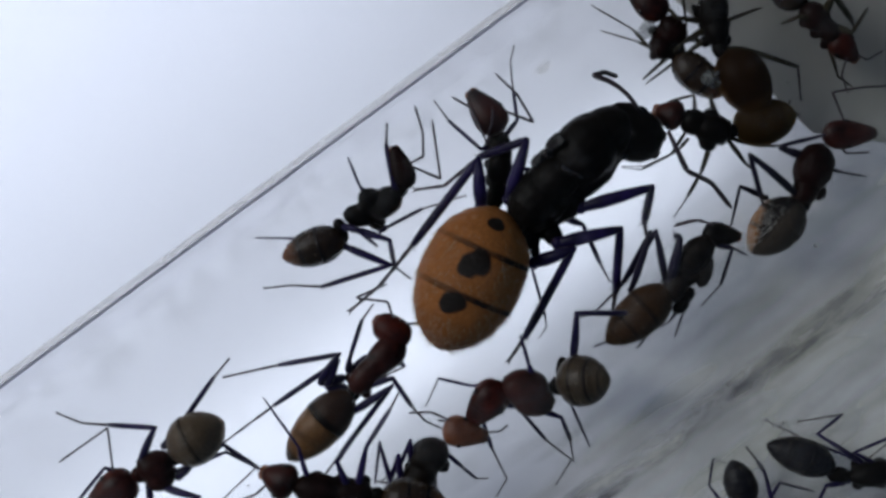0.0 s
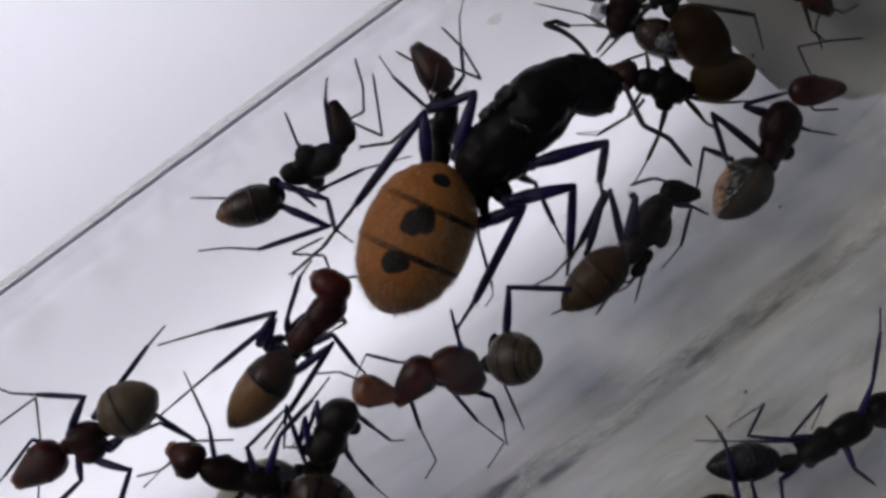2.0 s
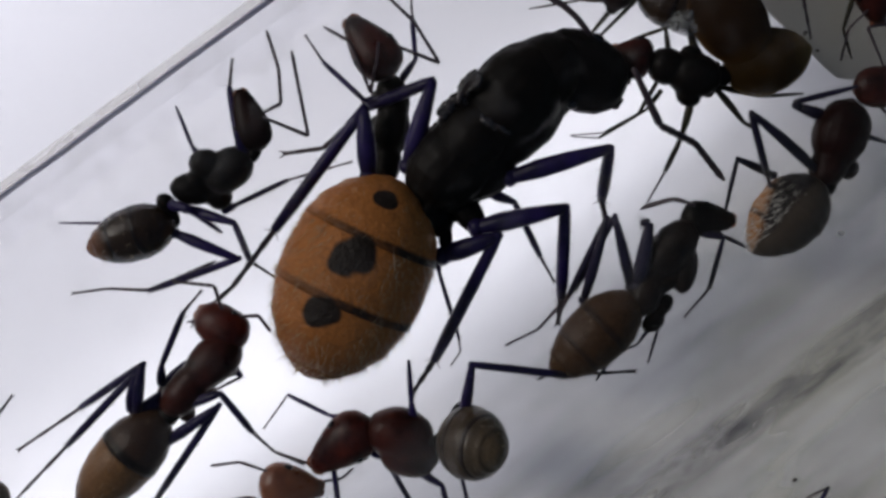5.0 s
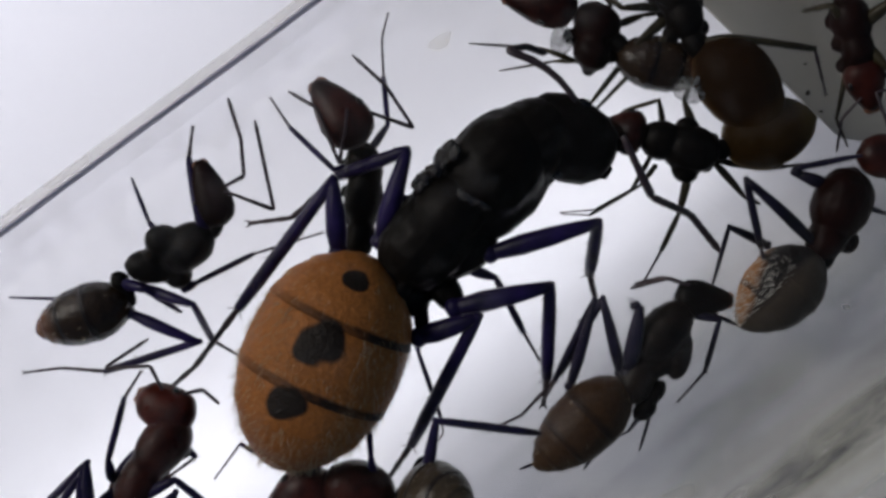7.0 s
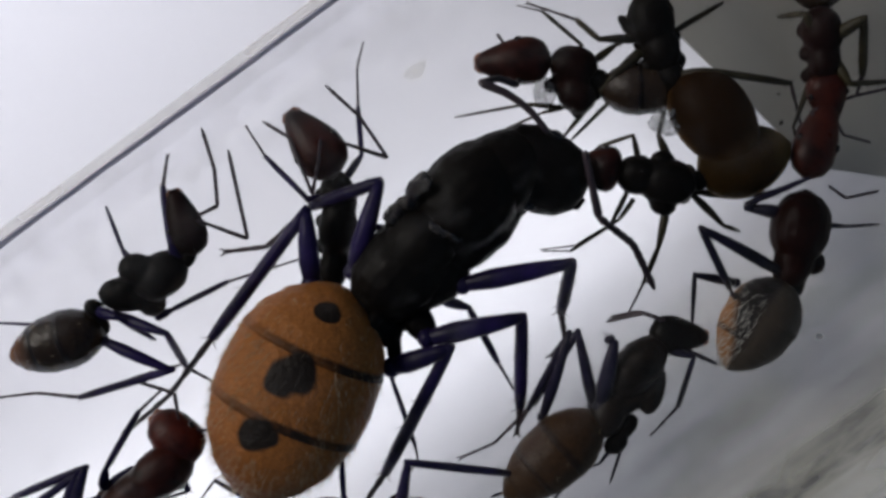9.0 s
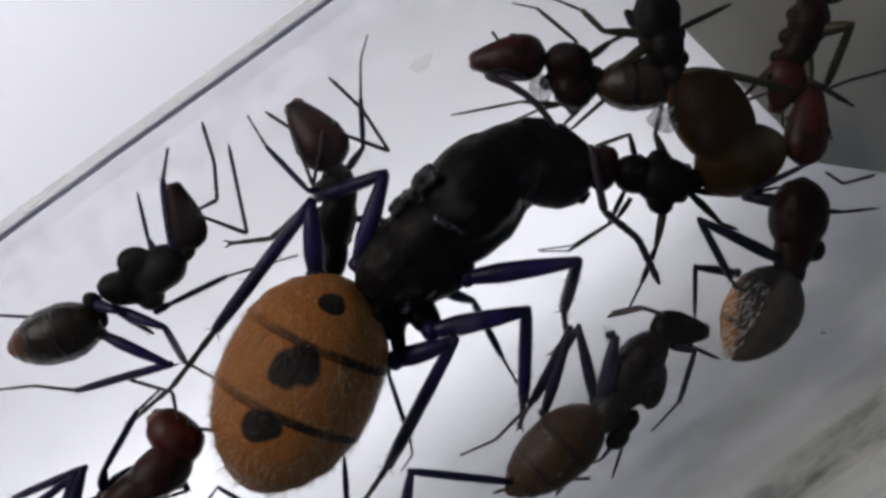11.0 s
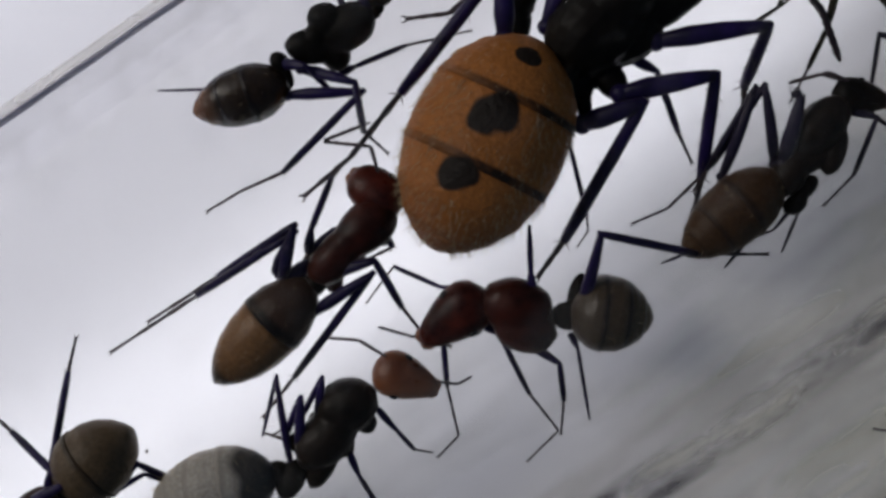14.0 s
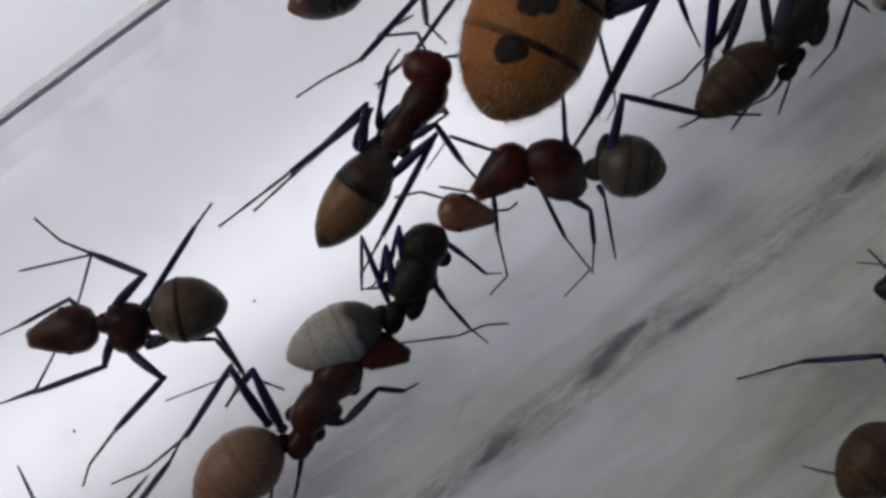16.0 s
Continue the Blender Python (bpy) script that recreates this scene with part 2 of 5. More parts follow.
def streaked(n, scale, shift=0.0, detail=3.0):
    """Noise drawn out along the nest."""
    co = n.nodes.new("ShaderNodeTexCoord")
    mp = n.nodes.new("ShaderNodeMapping")
    mp.inputs["Scale"].default_value = scale
    mp.inputs["Location"].default_value = (shift, shift * 0.7, 0)
    n.links.new(co.outputs["Object"], mp.inputs[0])
    t = node(n, "ShaderNodeTexNoise", Scale=1.0, Detail=detail, Roughness=0.55)
    n.links.new(mp.outputs[0], t.inputs["Vector"])
    return t.outputs["Fac"], co


def veil(n, p, amount, color, through_light):
    """Lets the clear ground show wherever the coat is thin; the coat also passes light from beneath."""
    t = n.nodes.new("ShaderNodeBsdfTranslucent")
    n.links.new(color, p.inputs["Base Color"])
    n.links.new(color, t.inputs["Color"])
    coat = n.nodes.new("ShaderNodeMixShader")
    coat.inputs[0].default_value = through_light
    n.links.new(p.outputs[0], coat.inputs[1])
    n.links.new(t.outputs[0], coat.inputs[2])
    clear = n.nodes.new("ShaderNodeBsdfTransparent")
    s = n.nodes.new("ShaderNodeMixShader")
    n.links.new(amount, s.inputs[0])
    n.links.new(clear.outputs[0], s.inputs[1])
    n.links.new(coat.outputs[0], s.inputs[2])
    n.links.new(s.outputs[0], n.nodes["Material Output"].inputs[0])


def scratched():
    """Abraded plastic on the partition: frosty stretches and painted-in refraction streaks, darkest along its far foot.
    """
    m, n, p = shader("scratched_plastic")
    p.inputs["Roughness"].default_value = 0.7
    long_, co = streaked(n, (150, 420, 1))
    fine, _ = streaked(n, (240, 1000, 1), 3.1)
    sep = n.nodes.new("ShaderNodeSeparateXYZ")
    n.links.new(co.outputs["Object"], sep.inputs[0])
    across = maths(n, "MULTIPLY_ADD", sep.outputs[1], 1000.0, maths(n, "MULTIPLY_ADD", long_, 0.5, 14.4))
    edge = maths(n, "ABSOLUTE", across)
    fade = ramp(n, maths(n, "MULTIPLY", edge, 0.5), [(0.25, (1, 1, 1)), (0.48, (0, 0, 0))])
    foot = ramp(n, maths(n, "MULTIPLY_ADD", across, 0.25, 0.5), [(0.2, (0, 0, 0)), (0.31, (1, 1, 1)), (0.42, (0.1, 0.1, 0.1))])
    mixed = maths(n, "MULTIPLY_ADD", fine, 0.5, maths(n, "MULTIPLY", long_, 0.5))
    # Tones and the dark far edge put the ridge's refraction into its colour.
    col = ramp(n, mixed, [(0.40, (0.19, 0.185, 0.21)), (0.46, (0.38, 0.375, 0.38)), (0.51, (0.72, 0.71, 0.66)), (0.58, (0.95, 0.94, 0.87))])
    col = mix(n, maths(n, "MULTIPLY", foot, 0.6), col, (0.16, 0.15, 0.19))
    amount = ramp(n, fine, [(0.35, (0.7, 0.7, 0.7)), (0.5, (0.2, 0.2, 0.2)), (0.65, (0.75, 0.75, 0.75))])
    veil(n, p, maths(n, "MULTIPLY", amount, fade), col, 0.45)
    return m


def smudged():
    """A clear cover with faint milky smudges and one wiped patch."""
    m, n, p = shader("smudged_cover")
    p.inputs["Roughness"].default_value = 0.6
    p.inputs["Specular IOR Level"].default_value = 0.0
    soft, co = streaked(n, (140, 210, 1), 7.7, 2.0)
    spot, _ = streaked(n, (420, 520, 1), 1.3, 3.0)
    sep = n.nodes.new("ShaderNodeSeparateXYZ")
    n.links.new(co.outputs["Object"], sep.inputs[0])
    dx = maths(n, "MULTIPLY_ADD", sep.outputs[0], 420.0, 3.1)
    dy = maths(n, "MULTIPLY_ADD", sep.outputs[1], 700.0, 5.2)
    d = maths(n, "ADD", maths(n, "MULTIPLY", dx, dx), maths(n, "MULTIPLY", dy, dy))
    patch = ramp(n, maths(n, "MULTIPLY_ADD", spot, 0.5, maths(n, "MULTIPLY", d, 0.6)), [(0.1, (0.045, 0.045, 0.045)), (0.85, (0, 0, 0))])
    side = ramp(n, maths(n, "MULTIPLY_ADD", sep.outputs[1], -70.0, 0.3), [(0.3, (0.35, 0.35, 0.35)), (0.85, (1, 1, 1))])
    haze = maths(n, "MULTIPLY", ramp(n, soft, [(0.4, (0, 0, 0)), (0.68, (0.016, 0.016, 0.016))]), side)
    fleck = ramp(n, spot, [(0.54, (0, 0, 0)), (0.72, (0.03, 0.03, 0.03))])
    amount = maths(n, "MAXIMUM", patch, maths(n, "ADD", haze, fleck))
    blot = ramp(n, spot, [(0.42, (0, 0, 0)), (0.66, (0.08, 0.08, 0.08))])
    rim = ramp(n, maths(n, "MULTIPLY", sep.outputs[1], 100.0), [(0.5, (0, 0, 0)), (0.72, (1, 1, 1)), (0.86, (1, 1, 1)), (0.92, (0, 0, 0))])
    amount = maths(n, "MAXIMUM", amount, maths(n, "MULTIPLY", blot, rim))
    amount = maths(n, "MULTIPLY", amount, ramp(n, maths(n, "MULTIPLY", sep.outputs[1], 100.0), [(0.88, (1, 1, 1)), (0.92, (0, 0, 0))]))
    col = ramp(n, spot, [(0.3, (0.72, 0.72, 0.74)), (0.7, (0.86, 0.86, 0.86))])
    veil(n, p, amount, col, 0.6)
    return m


def thin_clear():
    """Thin clear plastic: light goes straight through, with a gloss at grazing angles."""
    m, n, p = shader("thin_clear_plastic")
    n.nodes.remove(p)
    clear = n.nodes.new("ShaderNodeBsdfTransparent")
    clear.inputs["Color"].default_value = (0.985, 0.985, 0.99, 1)
    gloss = node(n, "ShaderNodeBsdfGlossy", Roughness=0.12)
    f = node(n, "ShaderNodeFresnel", IOR=1.35)
    s = n.nodes.new("ShaderNodeMixShader")
    n.links.new(maths(n, "MULTIPLY", f.outputs[0], 0.35), s.inputs[0])
    n.links.new(clear.outputs[0], s.inputs[1])
    n.links.new(gloss.outputs[0], s.inputs[2])
    n.links.new(s.outputs[0], n.nodes["Material Output"].inputs[0])
    return m


def coat(name, dark, light, cover, through_light, scale):
    """A thin uneven film that lets part of the light through."""
    m, n, p = shader(name)
    p.inputs["Roughness"].default_value = 0.5
    blot = grain(n, scale, 4)
    amount = ramp(n, blot, [(0.3, (cover * 0.5,) * 3), (0.6, (cover,) * 3)])
    veil(n, p, amount, ramp(n, blot, [(0.35, dark), (0.65, light)]), through_light)
    return m


SMEAR = smear()
SCRATCHED = scratched()
SMUDGED = smudged()
STAIN = coat("yellow_stain", (0.86, 0.78, 0.28), (0.95, 0.88, 0.45), 0.13, 1.0, 2500)
SCRAP = coat("shed_skin", (0.16, 0.17, 0.165), (0.42, 0.44, 0.43), 0.62, 0.4, 2600)
PAPER = paper()
CARD = frosted_card()
CLEAR = acrylic("clear_acrylic", (0.97, 0.97, 0.99), 0.02, (60, 500, 300), 0.00002)
WALL_CLEAR = thin_clear()
CREAM = coat("cream_edge", (0.88, 0.85, 0.77), (0.94, 0.91, 0.84), 0.3, 0.95, 60)
# Violet for the dark line that refraction draws at the wall edge.
EDGE_LINE = chitin("violet_glue", (0.55, 0.525, 0.64), (0.70, 0.67, 0.76), 0.5)
m_, n_, p_ = shader("grey_enamel")
n_.links.new(ramp(n_, grain(n_, 60), [(0.3, (0.40, 0.40, 0.41)), (0.7, (0.46, 0.46, 0.47))]), p_.inputs["Base Color"])
ENAMEL = m_
m_, n_, p_ = shader("wooden_desk")
n_.links.new(ramp(n_, grain(n_, 25, 6), [(0.3, (0.16, 0.10, 0.06)), (0.7, (0.26, 0.17, 0.10))]), p_.inputs["Base Color"])
WOOD = m_


# ---- mesh helpers ----
def finish(name, bm, material, parent=None, label="", smooth=True):
    me = bpy.data.meshes.new(name)
    bm.to_mesh(me)
    bm.free()
    me.materials.append(material)
    if smooth:
        me.polygons.foreach_set("use_smooth", [True] * len(me.polygons))
    ob = new(name, me)
    if parent is not None:
        ob.parent = parent
    if label:
        tagged(ob, label)
    return ob


def slab(bm, x0, y0, z0, x1, y1, z1, bevel=0.0, cuts=0, bump=0.0, seed=0):
    """A box in millimetres, with rounded edges and, if asked, cut along its length and made uneven."""
    res = bmesh.ops.create_cube(bm, size=1)
    vs = res["verts"]
    for v in vs:
        v.co = Vector(((x0 + x1) / 2 + v.co.x * (x1 - x0), (y0 + y1) / 2 + v.co.y * (y1 - y0), (z0 + z1) / 2 + v.co.z * (z1 - z0))) * MM
    if bevel:
        es = [e for e in bm.edges if all(v in vs for v in e.verts)]
        bmesh.ops.bevel(bm, geom=es, offset=bevel * MM, segments=3, profile=0.5, affect="EDGES")
    if cuts:
        es = [e for e in bm.edges if abs(e.verts[0].co.x - e.verts[1].co.x) > 0.5 * (x1 - x0) * MM]
        bmesh.ops.subdivide_edges(bm, edges=es, cuts=cuts, use_grid_fill=True)
        for v in bm.verts:
            c = v.co / MM
            v.co += noise.noise_vector(Vector((c.x * 0.5, c.y * 0.8 + seed, c.z * 0.4))) * bump * MM
    return bm


def tube(bm, pts, radii, sides=8, flat=1.0):
    """A capped tube along points (mm) with a radius at each."""
    pts = [Vector(p) for p in pts]
    rings = []
    side = None
    for i, p in enumerate(pts):
        d = (pts[min(i + 1, len(pts) - 1)] - pts[max(i - 1, 0)]).normalized()
        if side is None:
            side = d.cross(Vector((0, 0, 1)))
            if side.length < 0.05:
                side = Vector((1, 0, 0))
        side = (side - d * side.dot(d)).normalized()
        up = side.cross(d).normalized()
        rings.append([bm.verts.new((p + (side * math.cos(a) + up * math.sin(a) * flat) * radii[i]) * MM)
                      for a in [2 * math.pi * k / sides for k in range(sides)]])
    for a, b in zip(rings, rings[1:]):
        for k in range(sides):
            bm.faces.new((a[k], a[(k + 1) % sides], b[(k + 1) % sides], b[k]))
    bm.faces.new(rings[0][::-1])
    bm.faces.new(rings[-1])
    return bm


def spread(table, u):
    """Smooth reading of a table of (u, value)."""
    for (u0, v0), (u1, v1) in zip(table, table[1:]):
        if u <= u1:
            f = (u - u0) / (u1 - u0)
            f = f * f * (3 - 2 * f) * 0.5 + f * 0.5
            return v0 + (v1 - v0) * f
    return table[-1][1]


def axis_frame(a, b, roll=0.0):
    a, b = Vector(a), Vector(b)
    d = (b - a).normalized()
    side = d.cross(Vector((0, 0, 1))).normalized()
    up = side.cross(d).normalized()
    c, s = math.cos(radians(roll)), math.sin(radians(roll))
    return a, b - a, side * c + up * s, up * c - side * s


def loft(bm, a, b, width, profile, tall=0.85, rings=14, sides=20, u0=0.0, u1=1.0, roll=0.0, swell=0.0, layer=None, belly=0.0):
    """A body of revolution from a to b (mm), wide by the profile; the layer keeps where each vertex lies on the body."""
    org, ax, side, up = axis_frame(a, b, roll)
    loops = []
    for i in range(rings):
        f = i / (rings - 1)
        u = u0 + (u1 - u0) * f
        r = width * spread(profile, u) * (1 + swell * (f - 0.35))
        loop = []
        for k in range(sides):
            ang = 2 * math.pi * k / sides
            x, z = math.sin(ang), math.cos(ang)
            p = org + ax * u + side * x * r + up * (z * r * tall - belly * r)
            v = bm.verts.new(p * MM)
            if layer is not None:
                around = ang / math.pi if ang <= math.pi else ang / math.pi - 2
                v[layer] = Vector((u, around, f))
            loop.append(v)
        loops.append(loop)
    for p, q in zip(loops, loops[1:]):
        for k in range(sides):
            bm.faces.new((p[k], q[k], q[(k + 1) % sides], p[(k + 1) % sides]))
    bm.faces.new(loops[0])
    bm.faces.new(loops[-1][::-1])
    return bm


EGG = [(0, 0.12), (0.03, 0.34), (0.08, 0.56), (0.16, 0.77), (0.28, 0.94), (0.42, 1.0), (0.58, 0.96), (0.72, 0.83), (0.84, 0.62), (0.93, 0.38), (0.98, 0.18), (1, 0.04)]
OVAL = [(0, 0.12), (0.03, 0.36), (0.1, 0.64), (0.2, 0.85), (0.33, 0.97), (0.47, 1.0), (0.62, 0.97), (0.76, 0.85), (0.87, 0.64), (0.94, 0.43), (0.98, 0.25), (1, 0.08)]
LUMP = [(0, 0.08), (0.04, 0.38), (0.12, 0.66), (0.25, 0.89), (0.42, 1.0), (0.6, 0.99), (0.76, 0.87), (0.88, 0.66), (0.96, 0.38), (1, 0.08)]
FACE = [(0, 0.25), (0.03, 0.52), (0.1, 0.8), (0.22, 0.98), (0.38, 1.0), (0.55, 0.9), (0.7, 0.74), (0.84, 0.56), (0.95, 0.4), (1, 0.2)]
BLUNT = [(0, 0.3), (0.05, 0.62), (0.15, 0.88), (0.35, 1.0), (0.62, 0.96), (0.82, 0.82), (0.94, 0.6), (1, 0.3)]


# ---- ants ----
def ant(name, x, y, label, z=0.0):
    ob = new(name)
    ob.empty_display_size = 0.002
    ob.location = Vector((x, y, z)) * MM
    return tagged(ob, label, "ant", "ants in the nest")


def gaster(a, front, tip, width, material, bounds=(0, 0.42, 0.7, 0.88, 1), hairs=70, hair_len=0.2, roll=0.0, profile=None, hair_r=0.009, bald=(), coat=None, lift=0.9, hair_from=0.04, arc=(-1.9, 1.9)):
    """The abdomen: overlapping plates, each a part, and a coat of bristles."""
    profile = profile or EGG
    joint = Vector(front)
    front, tip = Vector((0, 0, 0)), Vector(tip) - joint
    whole = None
    for u0, u1 in zip(bounds, bounds[1:]):
        bm = bmesh.new()
        layer = bm.verts.layers.float_vector.new("body")
        loft(bm, front, tip, width, profile, 0.92, 14, 36, max(0, u0 - 0.02), u1, roll, 0.03, layer)
        plate = finish("abdomen_plate" if whole else "abdomen", bm, material, whole or a)
        if whole is None:
            whole = plate
            whole.location = joint * MM
    if hairs:
        rng = random.Random(int(width * 1000) + hairs)
        org, ax, side, up = axis_frame(front, tip, roll)
        d = ax.normalized()
        bm = bmesh.new()
        for _ in range(hairs):
            u = rng.uniform(hair_from, 0.99)
            ang = rng.uniform(*arc)
            if any(abs(u - bu) < su and abs(ang) < sa for bu, su, sa in bald):
                continue
            r = width * spread(profile, u)
            out = side * math.sin(ang) + up * math.cos(ang)
            p = org + ax * u + side * math.sin(ang) * r + up * math.cos(ang) * r * 0.92
            way = (out * rng.uniform(0.1, lift) + d * 0.9 + side * rng.uniform(-0.2, 0.2)).normalized()
            ln = hair_len * rng.uniform(0.5, 1.2)
            s2 = way.cross(out).normalized() * hair_r
            o2 = way.cross(s2).normalized() * hair_r
            base = [bm.verts.new((p - out * 0.01 + q) * MM) for q in (s2, -s2 * 0.5 + o2, -s2 * 0.5 - o2)]
            end = bm.verts.new((p + way * ln) * MM)
            for k in range(3):
                bm.faces.new((base[k], base[(k + 1) % 3], end))
        tagged(finish("bristle", bm, coat or HAIR, whole), "short pale bristles", kind="stuff")
    return whole


UNEVEN = bpy.data.textures.new("uneven", "CLOUDS")
UNEVEN.noise_scale, UNEVEN.noise_depth = 0.0008, 1
JAGGED = bpy.data.textures.new("jagged", "CLOUDS")
JAGGED.noise_scale, JAGGED.noise_depth = 0.00028, 2


def body(a, name, lumps, material, roll=0.0, coxae=True):
    """Swellings that run into one another: joined into one skin and smoothed."""
    bm = bmesh.new()
    for p, q, r, tall in lumps:
        loft(bm, p, q, r, LUMP, tall, 12, 18, roll=roll)
    for (p, q, r, _), (p2, q2, r2, _) in zip(lumps, lumps[1:]):
        m0, m1 = (Vector(p) + Vector(q)) / 2, (Vector(p2) + Vector(q2)) / 2
        tube(bm, [m0, m0.lerp(m1, 0.5), m1], [r * 0.7, min(r, r2) * 0.82, r2 * 0.7], 12)
    if name == "thorax" and coxae:
        (p, _, r, _), (_, q, _, _) = lumps[0], lumps[min(1, len(lumps) - 1)]
        org, ax, side, up = axis_frame(p, q)
        for f in (0.28, 0.58, 0.86):
            for sg in (-1, 1):
                c = org + ax * f + side * sg * r * 0.5 - up * r * 0.4
                loft(bm, c - ax.normalized() * r * 0.36, c + (ax.normalized() * 0.45 + side * sg * 0.3) * r, r * 0.4, LUMP, 1.0, 8, 10)
    ob = finish(name, bm, material, a)
    skin = ob.modifiers.new("skin", "REMESH")
    skin.mode, skin.voxel_size, skin.use_smooth_shade = "VOXEL", max(0.03, min(l[2] for l in lumps) * 0.13) * MM, True
    soft = ob.modifiers.new("soft", "SMOOTH")
    soft.factor, soft.iterations = 0.5, 5
    rough = ob.modifiers.new("uneven", "DISPLACE")
    rough.texture, rough.texture_coords, rough.mid_level = JAGGED if name == "wing_scar" else UNEVEN, "LOCAL", 0.5
    rough.strength = (0.3 if name == "wing_scar" else min(0.12, max(l[2] for l in lumps) * 0.1)) * MM
    return ob


def head(a, back, front, width, material, tall=0.75, face=None):
    """A head that turns about the neck, with eyes and closed jaws."""
    neck = Vector(back)
    back, front = (0, 0, 0), Vector(front) - neck
    bm = bmesh.new()
    loft(bm, back, front, width, face or FACE, tall, 14, 20)
    h = finish("head", bm, material, a)
    h.location = neck * MM
    org, ax, side, up = axis_frame(back, front)
    d = ax.normalized()
    for s in (-1, 1):
        bm = bmesh.new()
        c = org + ax * 0.42 + side * s * width * 0.84 + up * width * 0.3
        loft(bm, c - d * width * 0.2, c + d * width * 0.2, width * 0.15, LUMP, 1.0, 8, 12)
        finish("eye", bm, EYE, h)
        bm = bmesh.new()
        m0 = org + ax * 0.88 + side * s * width * 0.24
        tube(bm, [m0, m0 + d * width * 0.2, m0 + d * width * 0.34 - side * s * width * 0.1, m0 + d * width * 0.4 - side * s * width * 0.24],
             [width * 0.2, width * 0.21, width * 0.16, width * 0.05], 8, 0.6)
        finish("mandible", bm, ORANGE, h)
    return h


def queen_head(a, back, front, width):
    bm = bmesh.new()
    loft(bm, back, front, width, [(0, 0.35), (0.05, 0.62), (0.15, 0.85), (0.35, 1.0), (0.6, 0.98), (0.8, 0.86), (0.93, 0.62), (1, 0.25)], 0.72, 16, 24)
    h = finish("head", bm, BLACK, a)
    org, ax, side, up = axis_frame(back, front)
    d = ax.normalized()
    for s in (-1, 1):
        bm = bmesh.new()
        c = org + ax * 0.5 + side * s * width * 0.86 + up * width * 0.28
        loft(bm, c - d * width * 0.2, c + d * width * 0.2, width * 0.14, LUMP, 1.0, 8, 12)
        finish("eye", bm, EYE, h)
        bm = bmesh.new()
        m0 = org + ax * 0.93 + side * s * width * 0.4
        tube(bm, [m0, m0 + d * width * 0.12, m0 + d * width * 0.24 - side * s * width * 0.2], [width * 0.16, width * 0.14, width * 0.04], 8, 0.6)
        finish("mandible", bm, DARKRED, h)
    return h


SHELLS = {}


def leg(a, pts, r, coxa=False):
    """A leg from hip to foot: thigh, shin with spurs and a jointed foot; its origin is the hip."""
    hip = Vector(pts[0])
    shell = SHELLS.get(a.name, LEG)
    q = [Vector(p) - hip for p in pts]
    bm = bmesh.new()
    loft(bm, q[0] + (q[0] - q[1]).normalized() * r * 0.9, q[0] + (q[1] - q[0]).normalized() * r * 1.3, r * 1.2, LUMP, 1.0, 8, 10)
    if coxa:
        tube(bm, [q[0], q[0].lerp(q[1], 0.5), q[1]], [r * 1.25, r * 1.35, r * 0.8], 8)
        q = q[1:]
    f0, f1 = q[0], q[1]
    fs = [0, 0.08, 0.3, 0.6, 0.88, 1.0]
    bow = Vector((0, 0, 0.06 * (f1 - f0).length))
    tube(bm, [f0.lerp(f1, f) + bow * 4 * f * (1 - f) for f in fs], [r * k for k in (0.6, 0.92, 1.2, 1.08, 0.78, 0.6)], 10, 0.9)
    thigh = finish("leg", bm, shell, a)
    thigh.location = hip * MM
    if len(q) > 2:
        bm = bmesh.new()
        t0, t1 = q[1], q[2]
        last = len(q) == 3
        ks = (0.5, 0.62, 0.66, 0.5, 0.3) if last else (0.55, 0.72, 0.8, 0.78, 0.6)
        tube(bm, [t0.lerp(t1, f) for f in (-0.03, 0.1, 0.4, 0.8, 1.0)], [r * k for k in ks], 8)
        finish("shin", bm, shell, thigh)
        bm = bmesh.new()
        if not last:
            d = (t1 - t0).normalized()
            s = d.cross(Vector((0, 0, 1))).normalized()
            for sg in (-1, 1):
                tube(bm, [t1, t1 + (d * 0.6 + s * sg * 0.75) * r * 1.5], [r * 0.14, r * 0.03], 4)
        d = (t1 - t0).normalized()
        s = d.cross(Vector((0, 0, 1))).normalized()
        up = s.cross(d)
        for i in range(14):
            f, a_ = 0.12 + 0.062 * i, i * 2.4
            out = s * math.cos(a_) + up * math.sin(a_)
            e = t0.lerp(t1, f) + out * r * 0.6
            tube(bm, [e, e + (out * 0.8 + d * 0.7) * r * (0.7 + 0.5 * (i % 3) / 2)], [r * 0.08, r * 0.015], 3)
        tagged(finish("bristle", bm, FOOT, thigh), "fine dark leg spines", kind="stuff")
    if len(q) > 3:
        bm = bmesh.new()
        chain = []
        for p0, p1 in zip(q[2:], q[3:]):
            for k in range(3):
                chain.append(p0.lerp(p1, k / 3))
        chain.append(q[-1])
        path, rad = [], []
        for i, (p0, p1) in enumerate(zip(chain, chain[1:])):
            k = 1 - 0.45 * i / len(chain)
            path += [p0.lerp(p1, 0.06), p0.lerp(p1, 0.85)]
            rad += [r * 0.34 * k, r * 0.44 * k]
        tube(bm, path, rad, 7)
        d = (chain[-1] - chain[-2]).normalized()
        s = d.cross(Vector((0, 0, 1))).normalized()
        for sg in (-1, 1):
            e = path[-1]
            tube(bm, [e, e + (d * 0.5 + s * sg * 0.5) * r * 0.8, e + (d * 1.1 + s * sg * 0.45) * r * 0.8], [r * 0.16, r * 0.12, r * 0.02], 4)
        finish("foot", bm, FOOT, thigh)
    return thigh


